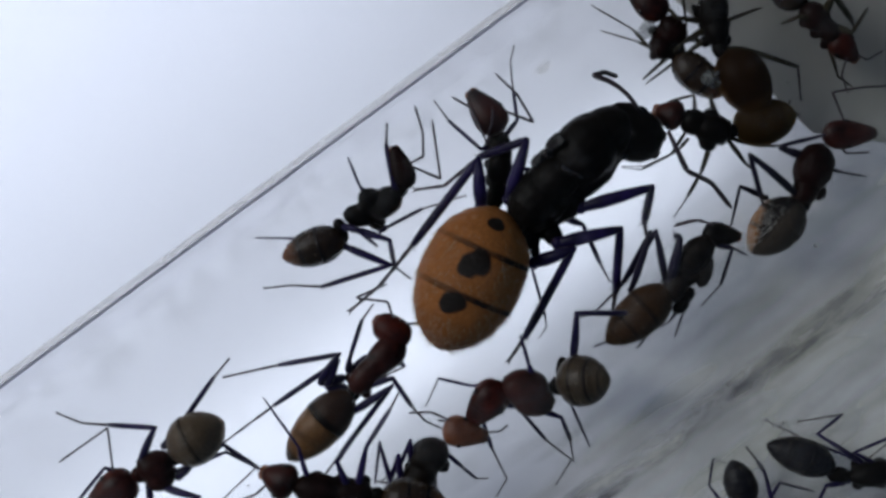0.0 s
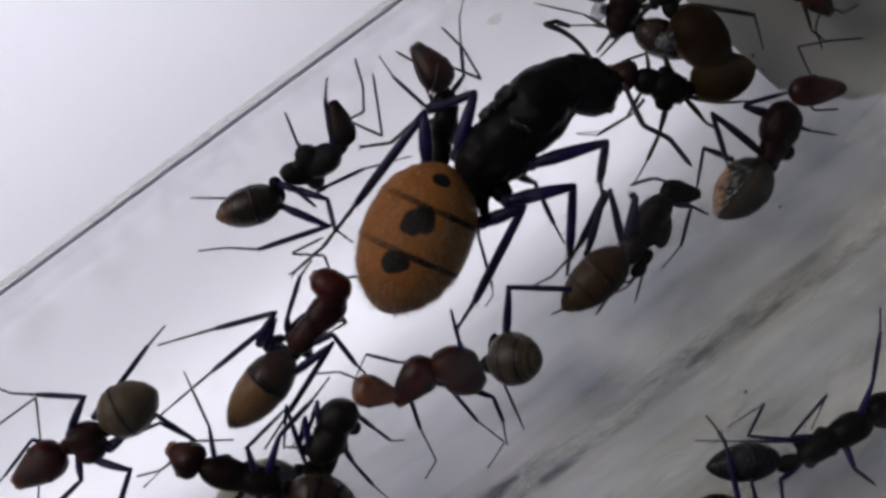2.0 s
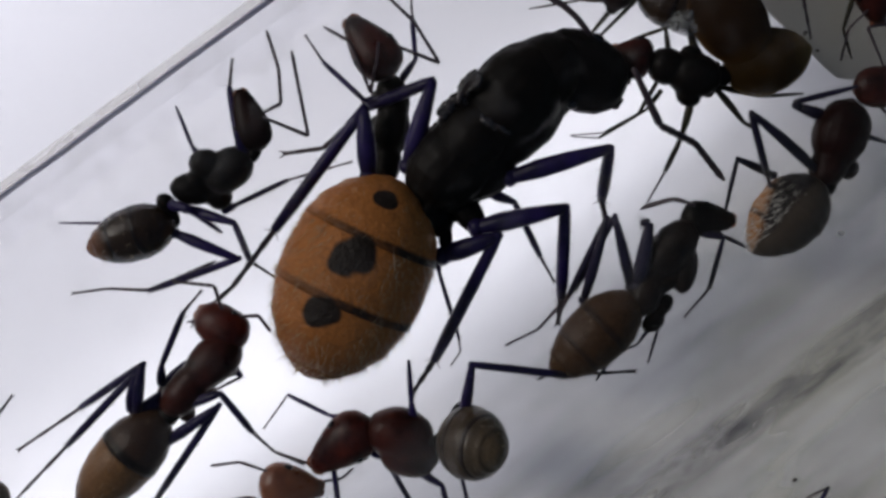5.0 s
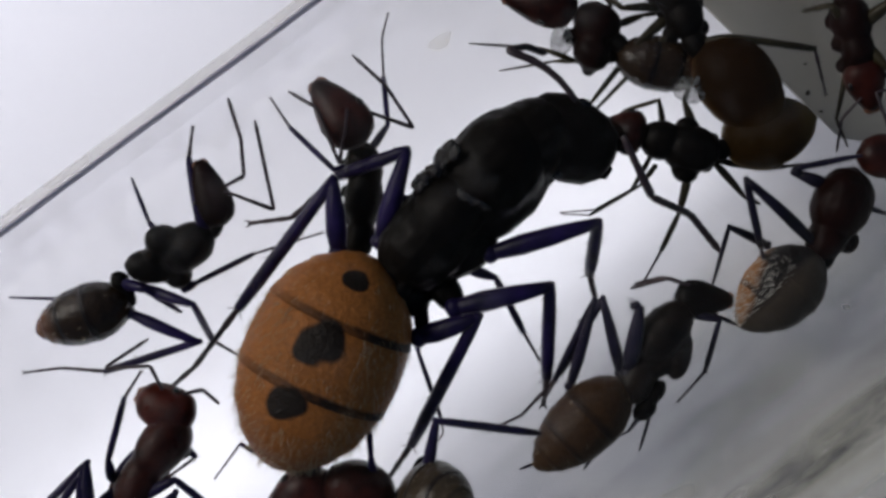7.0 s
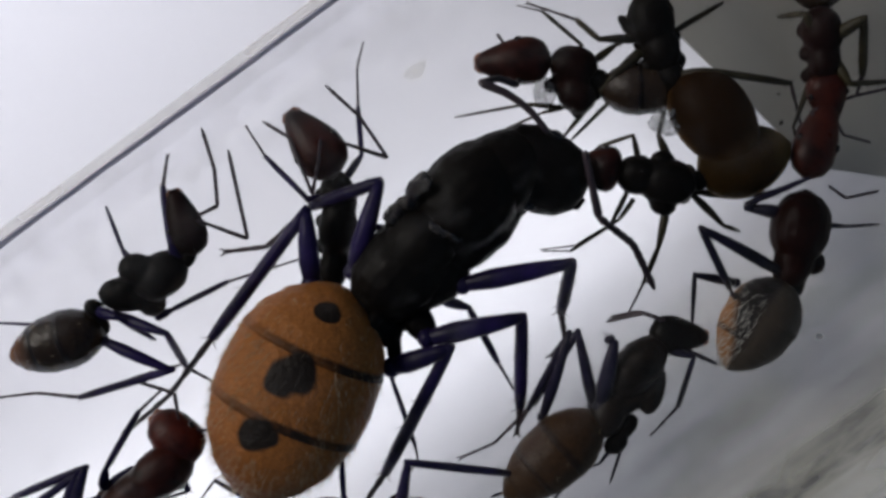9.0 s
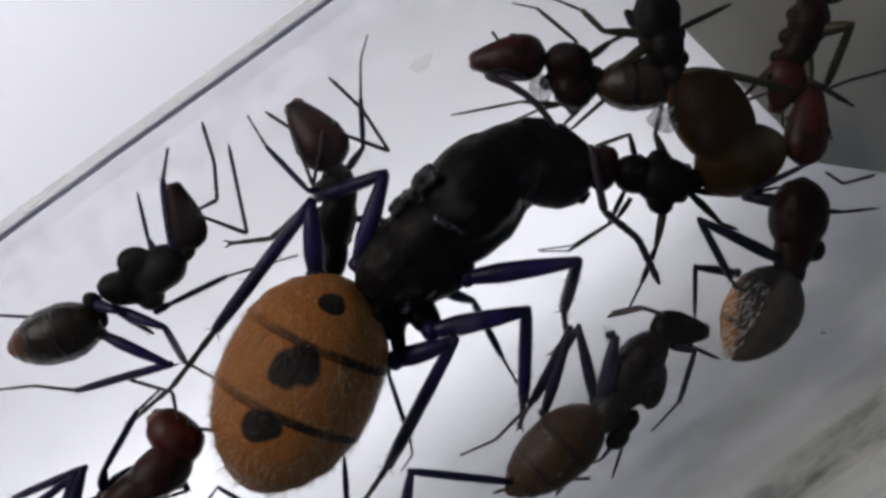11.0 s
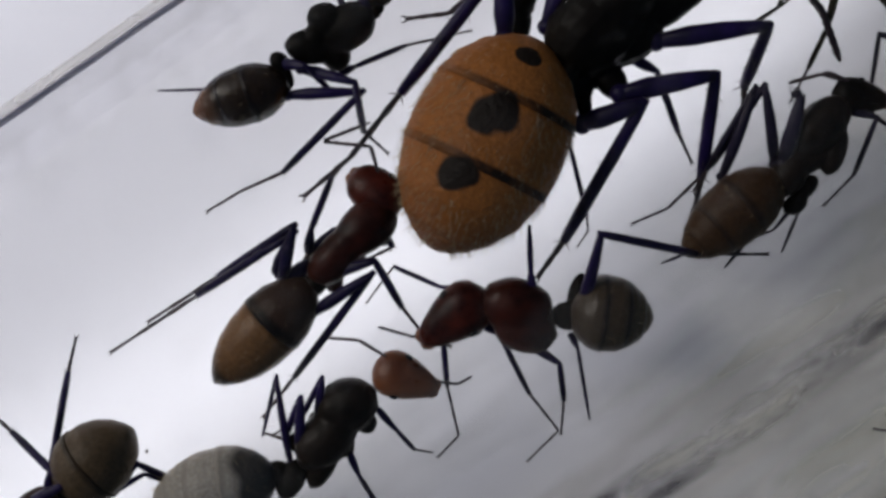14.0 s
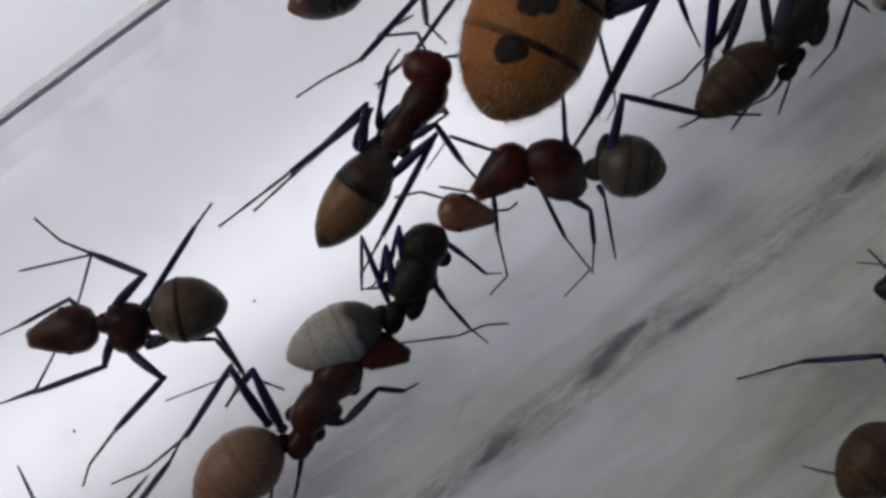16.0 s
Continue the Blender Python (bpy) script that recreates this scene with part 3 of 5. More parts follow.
def antenna(a, pts, r, bow=0.0):
    """A bent feeler: long first joint, then a beaded whip; its origin is at the brow."""
    base = Vector(pts[0])
    q = [Vector(p) - base for p in pts]
    bm = bmesh.new()
    out = (q[1] - q[0]).cross(Vector((0, 0, 1))).normalized() * bow
    tube(bm, [q[0].lerp(q[1], f) + out * 4 * f * (1 - f) for f in (0, 0.1, 0.3, 0.5, 0.7, 0.95, 1)], [r * k for k in (0.6, 0.75, 0.8, 0.85, 0.95, 1.0, 0.6)], 8)
    scape = finish("antenna", bm, FOOT, a)
    scape.location = base * MM
    if len(q) > 2:
        bm = bmesh.new()
        path, rad = [], []
        total = sum((p1 - p0).length for p0, p1 in zip(q[1:], q[2:]))
        steps = 11
        for i in range(steps):
            for f, k in ((0.05, 0.75), (0.8, 1.0)):
                want = total * (i + f) / steps
                for p0, p1 in zip(q[1:], q[2:]):
                    ln = (p1 - p0).length
                    if want <= ln:
                        path.append(p0.lerp(p1, want / ln))
                        break
                    want -= ln
                else:
                    path.append(q[-1])
                rad.append(r * k)
        rad[-1] *= 0.4
        tube(bm, path, rad, 7)
        finish("whip", bm, FOOT, scape)
    return scape


# ---- the nest ----
ground = bmesh.new()
slab(ground, -700, -450, -65, 700, 450, -40.02, 2)
tagged(finish("ground", ground, WOOD, smooth=False), "brown wooden desk top under the light box", "desk", kind="structure")

# Unseen housing added for the backlights; its grey inside bounces their light.
box = tagged(new("light_box"), "unseen grey box added around the backlights under the paper sheet", "light box")
for nm, dims in (("base", (-100, -100, -40, 100, 100, -37)), ("side", (-100, -100, -37, -97, 100, -2.6)), ("side", (97, -100, -37, 100, 100, -2.6)),
                 ("side", (-97, -100, -37, 97, -97, -2.6)), ("side", (-97, 97, -37, 97, 100, -2.6))):
    b_ = bmesh.new()
    finish(nm, slab(b_, *dims), ENAMEL, box, smooth=False)

b_ = bmesh.new()
slab(b_, -106, -106, -2.6, 106, 106, -2.5)
bmesh.ops.delete(b_, geom=[f for f in b_.faces if f.normal.z < 0.9], context="FACES")
tagged(finish("backdrop", b_, PAPER, smooth=False), "plain white paper sheet glowing with light from below", "paper", kind="structure")

nest = new("ant_nest")
nest.matrix_basis = pose(0, 0, 0, 0, 0, 36.34)
tagged(nest, "clear acrylic ant nest with scratched walls on white paper", "ant nest")
b_ = bmesh.new()
tray = finish("floor_plate", slab(b_, -86, -42, -2.2, 86, 44, 0.0, 0.1), CLEAR, nest, "clear plastic floor plate", smooth=False)
b_ = bmesh.new()
curve = [(8.7 + 0.78 * k / 12, 0.01 + 3.9 * (k / 12) ** 3) for k in range(13)] + [(9.52, 3.98), (9.6, 4.0), (9.64, 3.95), (9.64, 0.01)]
ends = [[b_.verts.new(Vector((x, y, z)) * MM) for y, z in curve] for x in (-85, 85)]
for k in range(len(curve)):
    j = (k + 1) % len(curve)
    b_.faces.new((ends[0][k], ends[0][j], ends[1][j], ends[1][k]))
b_.faces.new(ends[0][::-1])
b_.faces.new(ends[1])
bmesh.ops.recalc_face_normals(b_, faces=b_.faces)
wall_l = finish("side_wall", b_, WALL_CLEAR, nest, "clear side wall curving up from the floor")
wall_l.data.set_sharp_from_angle(angle=radians(35))
b_ = bmesh.new()
# Added bar standing in for the dark line refracted along the wall's rim.
slab(b_, -85, 9.5, 3.45, 85, 9.62, 4.02, 0.05, 170, 0.03)
finish("glue_seam", b_, EDGE_LINE, nest, "thin violet bar drawing the dark refracted line of the wall's rim")
b_ = bmesh.new()
strip_ = finish("edge_strip", slab(b_, -85, 9.66, 3.5, 85, 10.0, 3.98, 0.12), CREAM, nest, "cream-tinted edge of the wall", smooth=False)
b_ = bmesh.new()
curve = [(-16.2, 0.004), (-15.8, 0.14), (-15.3, 0.34), (-14.8, 0.44), (-14.2, 0.45), (-13.6, 0.38), (-13.1, 0.22), (-12.7, 0.004)]
rows = [[b_.verts.new(Vector((x, y + 0.12 * noise.noise(Vector((x * 0.4, y, 2))), z * (1 + 0.25 * noise.noise(Vector((x * 0.6, y * 0.5, 5)))))) * MM) for y, z in curve] for x in [-85 + k for k in range(171)]]
for p, q in zip(rows, rows[1:]):
    for k in range(len(curve)):
        j = (k + 1) % len(curve)
        b_.faces.new((p[k], p[j], q[j], q[k]))
b_.faces.new(rows[0][::-1])
b_.faces.new(rows[-1])
bmesh.ops.recalc_face_normals(b_, faces=b_.faces)
wall_r = finish("partition", b_, SCRATCHED, nest, "low clear partition ridge, scratched, with painted refraction streaks")
b_ = bmesh.new()
slab(b_, -85, -41.5, 0.01, 85, -40.3, 4.0, 0.22)
wall_o = finish("side_wall", b_, WALL_CLEAR, nest)
b_ = bmesh.new()
slab(b_, -84, -40, 6.2, 84, 9.3, 6.22)
cover = finish("cover_sheet", b_, SMUDGED, nest, "clear cover sheet with faint milky smudges", smooth=False)
for ob in (strip_, tray, wall_l, wall_r, wall_o, cover):
    ob.visible_shadow = False

b_ = bmesh.new()
slab(b_, -84, -40, 0.002, 84, -3.6, 0.012)
film_ = tagged(finish("condensation", b_, SMEAR, nest, "milky streaks on the floor, thickening to dim its right side", smooth=False), kind="stuff")
film_.visible_shadow = False

b_ = bmesh.new()
rim = [Vector((x, y, 0)) for x, y in ((-13.5, 32.6), (15.2, 4.7), (15.6, 4.35), (19.7, 3.75), (22.0, 4.2), (45, 9), (45, 60), (14, 60))]
low = [b_.verts.new(v * MM) for v in rim]
top = [b_.verts.new((v + Vector((0, 0, 0.15))) * MM) for v in rim]
b_.faces.new(low[::-1])
b_.faces.new(top)
for k in range(len(rim)):
    j = (k + 1) % len(rim)
    b_.faces.new((low[k], low[j], top[j], top[k]))
bmesh.ops.recalc_face_normals(b_, faces=b_.faces)
card = finish("plastic_card", b_, CARD, smooth=False)
card.location.z = -2.45 * MM
tagged(card, "frosted cream plastic card slipped under the nest", "card")

# a faint dried food stain on the floor
rng_ = random.Random(5)
b_ = bmesh.new()
rim = [b_.verts.new(Vector(((0.5 + rng_.uniform(-0.1, 0.1)) * math.cos(k * math.pi / 12), (0.26 + rng_.uniform(-0.06, 0.06)) * math.sin(k * math.pi / 12), 0)) * MM) for k in range(24)]
b_.faces.new(rim)
bmesh.ops.solidify(b_, geom=b_.faces[:], thickness=0.01 * MM)
stain = finish("food_stain", b_, STAIN, smooth=False)
stain.location = Vector((-0.10, 7.87, 0.006)) * MM
stain.rotation_euler.z = 0.6
stain.visible_shadow = False
tagged(stain, "faint yellow dried food stain on the floor", "stain")

# crumbs of frass and dust
DARK_CRUMB = chitin("dark_crumb", (0.05, 0.045, 0.04), (0.12, 0.1, 0.09), 0.7, 0.2, 0.6)
PALE_CRUMB = acrylic("waxy_crumb", (0.99, 0.98, 0.94), 0.3, (900, 900, 900), 0.00002)
rng_ = random.Random(11)
for x, y, r, pale in ((-16.7, -15.7, 0.06, 0), (-24.95, -21.6, 0.07, 0), (13.4, -12.2, 0.08, 0), (15.25, -2.2, 0.1, 1), (13.8, 5.9, 0.08, 0), (14.3, 5.2, 0.06, 0), (13.7, 7.0, 0.05, 0)):
    b_ = bmesh.new()
    bmesh.ops.create_icosphere(b_, subdivisions=2, radius=r * MM)
    for v in b_.verts:
        v.co = Vector((v.co.x * 1.4, v.co.y, v.co.z * 0.7)) * rng_.uniform(0.8, 1.15)
    crumb = finish("crumb", b_, PALE_CRUMB if pale else DARK_CRUMB)
    crumb.matrix_basis = pose(x * MM, y * MM, r * 0.55 * MM, 0, 0, rng_.uniform(0, 180))
    tagged(crumb, "tiny pale crumb on the clear floor" if pale else "tiny dark crumb on the clear floor", "crumb", "crumbs on the floor")

# ---- the colony ----

queen = ant('queen_ant', 0.13, 0.88, 'huge black queen ant with swollen orange-brown banded abdomen')
gaster(queen, (-2.71, -1.12, 3.30), (-6.14, -8.62, 2.90), 2.82, QUEEN_GASTER, bounds=(0, .30, .615, .93, 1), hairs=1700, hair_len=.4, hair_r=.009, bald=((.10, .06, .4), (.375, .11, .42), (.66, .1, .5)), profile=OVAL)
body(queen, 'petiole', [((-0.92, -3.28, 2.60), (-1.71, -1.66, 2.90), 0.72, 0.95), ((-1.36, -2.65, 3.20), (-2.00, -2.15, 3.20), 0.88, 0.95)], BLACK)
body(queen, 'propodeum', [((-2.05, -2.16, 3.00), (0.89, 1.23, 3.20), 1.60, 0.95), ((-1.11, -1.46, 2.80), (1.80, -0.05, 2.80), 1.16, 0.95), ((-0.75, -1.32, 2.60), (0.49, -3.10, 3.00), 0.56, 0.95), ((-1.06, -1.32, 2.60), (-0.85, -4.11, 2.80), 0.30, 0.95)], BLACK)
body(queen, 'scutellum', [((-1.04, -0.86, 3.50), (1.17, 1.69, 3.80), 1.28, 0.95)], BLACK)
body(queen, 'mesonotum', [((0.19, 0.25, 3.40), (3.24, 3.78, 3.60), 1.72, 0.95), ((0.29, -0.16, 3.10), (3.42, 2.93, 3.20), 1.36, 0.95), ((0.49, -0.56, 3.00), (3.59, 2.14, 3.00), 1.00, 0.95)], BLACK)
body(queen, 'wing_scar', [((-1.09, 1.00, 4.00), (-0.56, 1.86, 4.30), 0.30, 0.95), ((-0.75, 1.51, 4.30), (-0.11, 2.13, 4.50), 0.26, 0.95), ((-0.40, 2.06, 4.20), (0.41, 2.77, 4.50), 0.30, 0.95), ((-1.15, 0.68, 3.60), (-0.75, 1.39, 3.90), 0.26, 0.95), ((0.08, 2.11, 4.90), (0.41, 2.55, 4.90), 0.18, 0.95)], BLACK_GLOSS)
body(queen, 'pronotum', [((0.93, 1.17, 3.20), (4.15, 4.10, 3.40), 1.52, 0.95), ((2.00, 1.15, 2.80), (4.21, 2.72, 2.80), 0.80, 0.95)], BLACK)
queen_head(queen, (2.61, 3.67, 3.30), (5.91, 2.33, 2.70), 1.52)
leg(queen, [(-2.35, -0.67, 3.00), (-1.39, 2.57, 3.50), (-3.89, 1.76, 2.20), (-5.80, 0.29, 0.40), (-7.49, 0.08, 0.10)], 0.31)
leg(queen, [(-3.82, -1.07, 3.00), (-4.00, 1.53, 3.35), (-7.50, -3.01, 2.20), (-9.38, -5.27, 0.70), (-11.19, -6.80, 0.10)], 0.32)
leg(queen, [(0.76, -1.59, 2.60), (1.78, -1.92, 2.00), (2.88, -3.99, 0.60), (3.54, -5.11, 0.10)], 0.18)
leg(queen, [(1.46, -1.06, 3.20), (5.35, -0.27, 3.60), (5.21, -2.10, 1.20), (5.43, -3.15, 0.50), (4.93, -3.87, 0.10)], 0.31)
leg(queen, [(0.20, -2.96, 3.20), (3.63, -2.19, 3.35), (3.72, -5.64, 1.00), (3.64, -6.79, 0.30)], 0.32)
leg(queen, [(-1.05, -4.04, 2.80), (1.06, -3.29, 3.60), (-1.30, -8.14, 0.90), (-2.23, -9.62, 0.10)], 0.32)
body(queen, 'wing_scar', [((0.40, 1.15, 4.80), (0.94, 0.58, 4.80), 0.16, 0.95), ((0.93, 0.72, 4.90), (1.52, 0.46, 4.70), 0.14, 0.95)], BLACK_GLOSS)
antenna(queen, [(4.49, 4.24, 3.90), (2.10, 5.97, 4.00), (2.76, 6.19, 3.60), (3.53, 5.97, 3.30)], 0.15, bow=0.3)
antenna(queen, [(5.76, 3.62, 3.90), (6.35, 1.34, 3.20), (7.74, 0.41, 2.00), (8.70, -1.32, 1.20)], 0.16)

w1 = ant('worker_ant', -10.38, -0.40, 'dark worker ant leaning on its side beside the clear wall')
head(w1, (2.67, 1.27, 3.70), (1.95, 3.56, 3.88), 0.68, DARKRED)
body(w1, 'thorax', [((2.29, 1.21, 3.69), (0.54, -0.08, 3.42), 0.80, 0.95), ((1.23, 0.91, 3.83), (-0.02, 0.75, 3.90), 0.54, 0.95), ((0.99, -0.19, 3.20), (-0.85, 0.01, 3.44), 0.62, 0.95), ((0.42, -0.51, 2.94), (1.44, -0.20, 3.00), 0.56, 0.95)], BLACK, coxae=False)
body(w1, 'neck', [((2.62, 1.50, 3.65), (2.11, 0.81, 3.51), 0.28, 0.95)], BLACK)
body(w1, 'petiole', [((-0.75, -0.90, 3.06), (-1.33, -0.29, 3.28), 0.34, 0.95), ((-0.71, -1.53, 2.83), (-1.13, -0.50, 3.14), 0.30, 0.95)], BLACK)
gaster(w1, (-0.73, -1.21, 3.00), (-4.21, -2.30, 2.78), 1.06, DARK_GASTER, hairs=30)
leg(w1, [(0.50, 0.95, 3.64), (0.08, 1.50, 3.55), (-0.53, 3.05, 3.37)], 0.12)
leg(w1, [(2.11, 0.91, 3.53), (1.86, 1.70, 3.99), (1.55, 3.68, 3.61), (1.58, 4.86, 2.93)], 0.18)
leg(w1, [(-1.04, -0.61, 3.12), (-0.03, -0.86, 3.87), (0.92, -1.76, 2.48)], 0.18)
leg(w1, [(-0.35, -0.80, 3.08), (1.66, -1.44, 3.95), (1.78, -2.88, 1.26), (2.66, -3.63, 0.10)], 0.18)
leg(w1, [(-0.84, -1.72, 2.89), (1.64, -2.78, 3.28), (-2.27, -3.95, 1.01), (-4.11, -3.85, 0.20), (-5.64, -4.01, 0.10)], 0.19)
leg(w1, [(1.08, -0.92, 2.75), (1.55, -0.69, 2.60), (3.36, 0.26, 1.40), (5.91, 1.04, 0.10)], 0.14)
leg(w1, [(-1.58, -1.46, 2.27), (-2.92, -1.26, 1.26), (-6.10, -1.15, 0.10)], 0.10)
antenna(w1, [(2.85, 2.46, 4.15), (4.42, 1.81, 3.21), (4.03, 4.89, 4.66)], 0.08)
antenna(w1, [(2.86, 2.62, 4.18), (3.53, 2.96, 4.05), (3.53, 4.21, 4.52), (3.12, 5.66, 4.63)], 0.08)

w2 = ant('worker_ant', -3.09, 1.97, 'red-headed worker ant half hidden beneath the queen')
head(w2, (0.29, 1.80, 2.90), (-1.46, 4.00, 2.60), 0.94, MAROON)
body(w2, 'thorax', [((0.07, 2.02, 2.00), (0.44, -0.04, 2.00), 0.68, 0.95), ((0.38, 0.99, 2.00), (0.07, -1.17, 2.00), 0.72, 0.95), ((0.27, -0.65, 1.90), (-0.14, -2.51, 1.90), 0.56, 0.95)], BLACK)
body(w2, 'petiole', [((0.04, -2.10, 1.60), (-0.17, -3.03, 1.60), 0.40, 0.95)], BLACK)
gaster(w2, (-0.19, -2.74, 1.30), (-0.92, -5.87, 1.30), 1.20, DARK_GASTER, hairs=0)
leg(w2, [(-0.26, 1.00, 1.80), (-0.82, 0.91, 2.30), (-2.56, 2.55, 0.90), (-3.44, 3.80, 0.10)], 0.14)
leg(w2, [(0.47, 1.61, 1.90), (1.14, 2.48, 2.60), (0.93, 4.33, 1.50), (0.82, 5.94, 0.50), (1.03, 6.96, 0.10)], 0.13)
leg(w2, [(0.65, -0.03, 1.50), (2.30, -0.12, 1.20), (3.55, -0.43, 0.40)], 0.13)
leg(w2, [(2.10, -5.04, 1.20), (2.21, -5.75, 1.40), (3.03, -8.30, 0.40), (3.13, -8.88, 0.10), (2.74, -9.49, 0.05)], 0.12)
antenna(w2, [(-0.07, 3.07, 3.20), (2.05, 2.41, 2.30), (1.06, 3.85, 3.00), (-0.16, 4.94, 3.20)], 0.08)
antenna(w2, [(-0.41, 1.87, 3.30), (-0.48, 1.01, 3.90), (-1.39, 3.05, 3.10), (-2.50, 3.75, 2.30)], 0.08)
antenna(w2, [(-0.41, 1.85, 3.50), (-0.29, 2.09, 3.90), (-0.25, 3.01, 3.50)], 0.06)

w3 = ant('worker_ant', -10.05, -8.52, 'red-headed worker ant walking over the clear floor')
head(w3, (2.25, 1.55, 2.20), (0.42, 2.75, 1.90), 0.90, RED, face=BLUNT)
body(w3, 'thorax', [((2.02, 1.80, 2.20), (0.03, -0.12, 2.20), 0.90, 0.95), ((0.83, 0.71, 2.20), (-0.87, -1.26, 2.10), 0.76, 0.95)], MAROON)
body(w3, 'petiole', [((-0.39, -0.86, 2.00), (-1.08, -1.69, 2.00), 0.44, 0.95)], BLACK)
gaster(w3, (-0.81, -1.20, 2.10), (-4.28, -5.07, 1.70), 1.27, GOLD_GASTER, bounds=(0, .42, 1))
leg(w3, [(-0.03, 0.67, 1.90), (-1.05, -0.18, 1.80), (-0.92, 0.69, 2.40), (-0.39, 2.68, 1.00), (0.18, 3.52, 0.20)], 0.17, coxa=True)
leg(w3, [(-0.82, -0.47, 1.90), (-1.91, -1.18, 2.20), (-1.45, 0.79, 3.20), (-4.41, -1.17, 1.00), (-7.29, -3.14, 0.10)], 0.20, coxa=True)
leg(w3, [(-1.22, -0.99, 1.90), (-2.19, -1.15, 2.10), (-1.74, 0.47, 3.00), (-4.93, -2.64, 1.00), (-7.93, -5.71, 0.10)], 0.20, coxa=True)
leg(w3, [(0.39, 0.07, 1.90), (1.69, 0.71, 1.80), (2.01, 0.18, 1.60), (0.30, -0.72, 1.20), (-0.67, -1.15, 0.30)], 0.17)
leg(w3, [(-0.40, -0.97, 1.90), (1.44, -0.33, 2.80), (2.43, -1.99, 1.40), (3.19, -2.95, 0.40), (4.35, -3.50, 0.10)], 0.19)
leg(w3, [(-0.88, -2.41, 1.90), (1.35, -0.83, 2.80), (-1.44, -4.78, 0.80), (-2.70, -6.54, 0.10)], 0.20)
antenna(w3, [(1.43, 2.75, 2.40), (1.09, 3.77, 2.40), (-0.74, 3.92, 1.80), (1.06, 4.75, 1.60)], 0.08)
antenna(w3, [(1.76, 2.56, 2.40), (2.77, 2.63, 2.20), (3.18, 1.96, 1.60)], 0.08)

w4 = ant('worker_ant', -2.89, -9.50, 'red-headed worker ant with smoky brown abdomen')
head(w4, (-1.43, 0.41, 2.00), (-3.74, -1.48, 1.70), 1.02, RED)
body(w4, 'thorax', [((-1.68, 0.24, 2.00), (1.04, -0.40, 2.10), 1.05, 0.95), ((1.19, -1.14, 1.90), (-1.18, -0.63, 1.90), 0.93, 0.95), ((0.19, -0.88, 1.90), (-0.29, -1.62, 1.70), 0.63, 0.95)], MAROON)
body(w4, 'petiole', [((1.69, -0.89, 1.90), (2.03, 1.20, 2.20), 0.39, 0.95), ((0.94, -0.39, 1.90), (2.19, -0.39, 1.90), 0.54, 0.95)], BLACK)
gaster(w4, (1.55, -0.15, 2.00), (4.66, -0.41, 2.00), 1.41, SMOKE_GASTER)
leg(w4, [(0.25, 0.10, 2.10), (0.13, 1.17, 2.60), (0.02, 2.86, 2.80)], 0.17)
leg(w4, [(2.05, -0.15, 2.00), (2.44, 2.58, 4.00), (6.08, 1.97, 2.40), (9.00, 2.02, 1.60)], 0.20)
leg(w4, [(-1.53, 0.39, 1.70), (-3.12, 0.54, 1.50), (-4.87, 1.23, 0.60), (-5.93, -0.24, 0.10)], 0.12)
leg(w4, [(-2.04, -0.73, 1.70), (-2.98, -1.15, 1.60), (-2.77, -3.10, 1.10), (-2.28, -5.09, 0.30), (-3.05, -5.96, 0.10)], 0.15)
leg(w4, [(-1.54, -0.81, 1.70), (-0.91, -1.11, 1.60), (0.29, -3.36, 0.80), (1.50, -4.83, 0.20), (0.30, -6.08, 0.10)], 0.14)
leg(w4, [(0.22, -1.49, 1.60), (1.34, -2.17, 1.60), (1.62, -3.62, 0.70), (1.59, -5.03, 0.10)], 0.15)
leg(w4, [(1.74, -1.12, 1.50), (2.03, -1.61, 1.20), (2.67, -4.40, 0.10)], 0.12)
antenna(w4, [(-3.05, -0.43, 2.00), (-4.03, -1.34, 1.40), (-5.42, -1.04, 0.60)], 0.07)

w5 = ant('worker_ant', 7.97, -4.02, 'dark worker ant with brown abdomen climbing sideways')
SHELLS[w5.name] = GREY_LEG
head(w5, (0.52, 2.07, 2.00), (2.68, 1.89, 1.70), 0.70, BLACK)
body(w5, 'thorax', [((1.01, 1.87, 2.10), (-0.93, -0.18, 2.10), 0.84, 0.95), ((0.82, 1.04, 2.00), (0.42, -0.91, 2.00), 0.48, 0.95), ((-0.51, 0.02, 2.00), (-1.53, -1.73, 2.00), 0.68, 0.95)], UMBER, coxae=False)
body(w5, 'petiole', [((0.02, -0.92, 1.90), (-0.59, -1.74, 1.90), 0.34, 0.95), ((-0.27, -1.66, 1.80), (-1.09, -2.28, 1.80), 0.36, 0.95)], BLACK)
gaster(w5, (-1.29, -0.91, 2.00), (-4.75, -3.93, 2.00), 1.24, BROWN_GASTER, hairs=40)
leg(w5, [(-1.53, -0.60, 2.00), (-2.21, 2.17, 2.95), (-3.63, -0.60, 1.20), (-5.06, -2.20, 0.40), (-6.39, -2.83, 0.10)], 0.19)
leg(w5, [(-3.35, -1.07, 1.60), (-2.48, 2.12, 2.75), (-3.85, -0.79, 1.40), (-4.24, -1.59, 0.90)], 0.18)
leg(w5, [(-1.31, -0.58, 2.20), (-0.89, 1.89, 2.95), (-1.24, 1.88, 2.85)], 0.26)
leg(w5, [(1.05, 1.49, 1.90), (2.08, 1.23, 2.20), (1.80, -0.77, 0.70), (0.84, -1.98, 0.10)], 0.14)
leg(w5, [(1.58, 1.54, 1.80), (2.10, 1.34, 1.80), (3.25, 0.83, 1.00)], 0.13)
leg(w5, [(-0.45, -1.58, 1.60), (-0.41, -2.39, 1.10), (-0.65, -3.74, 0.10)], 0.10)
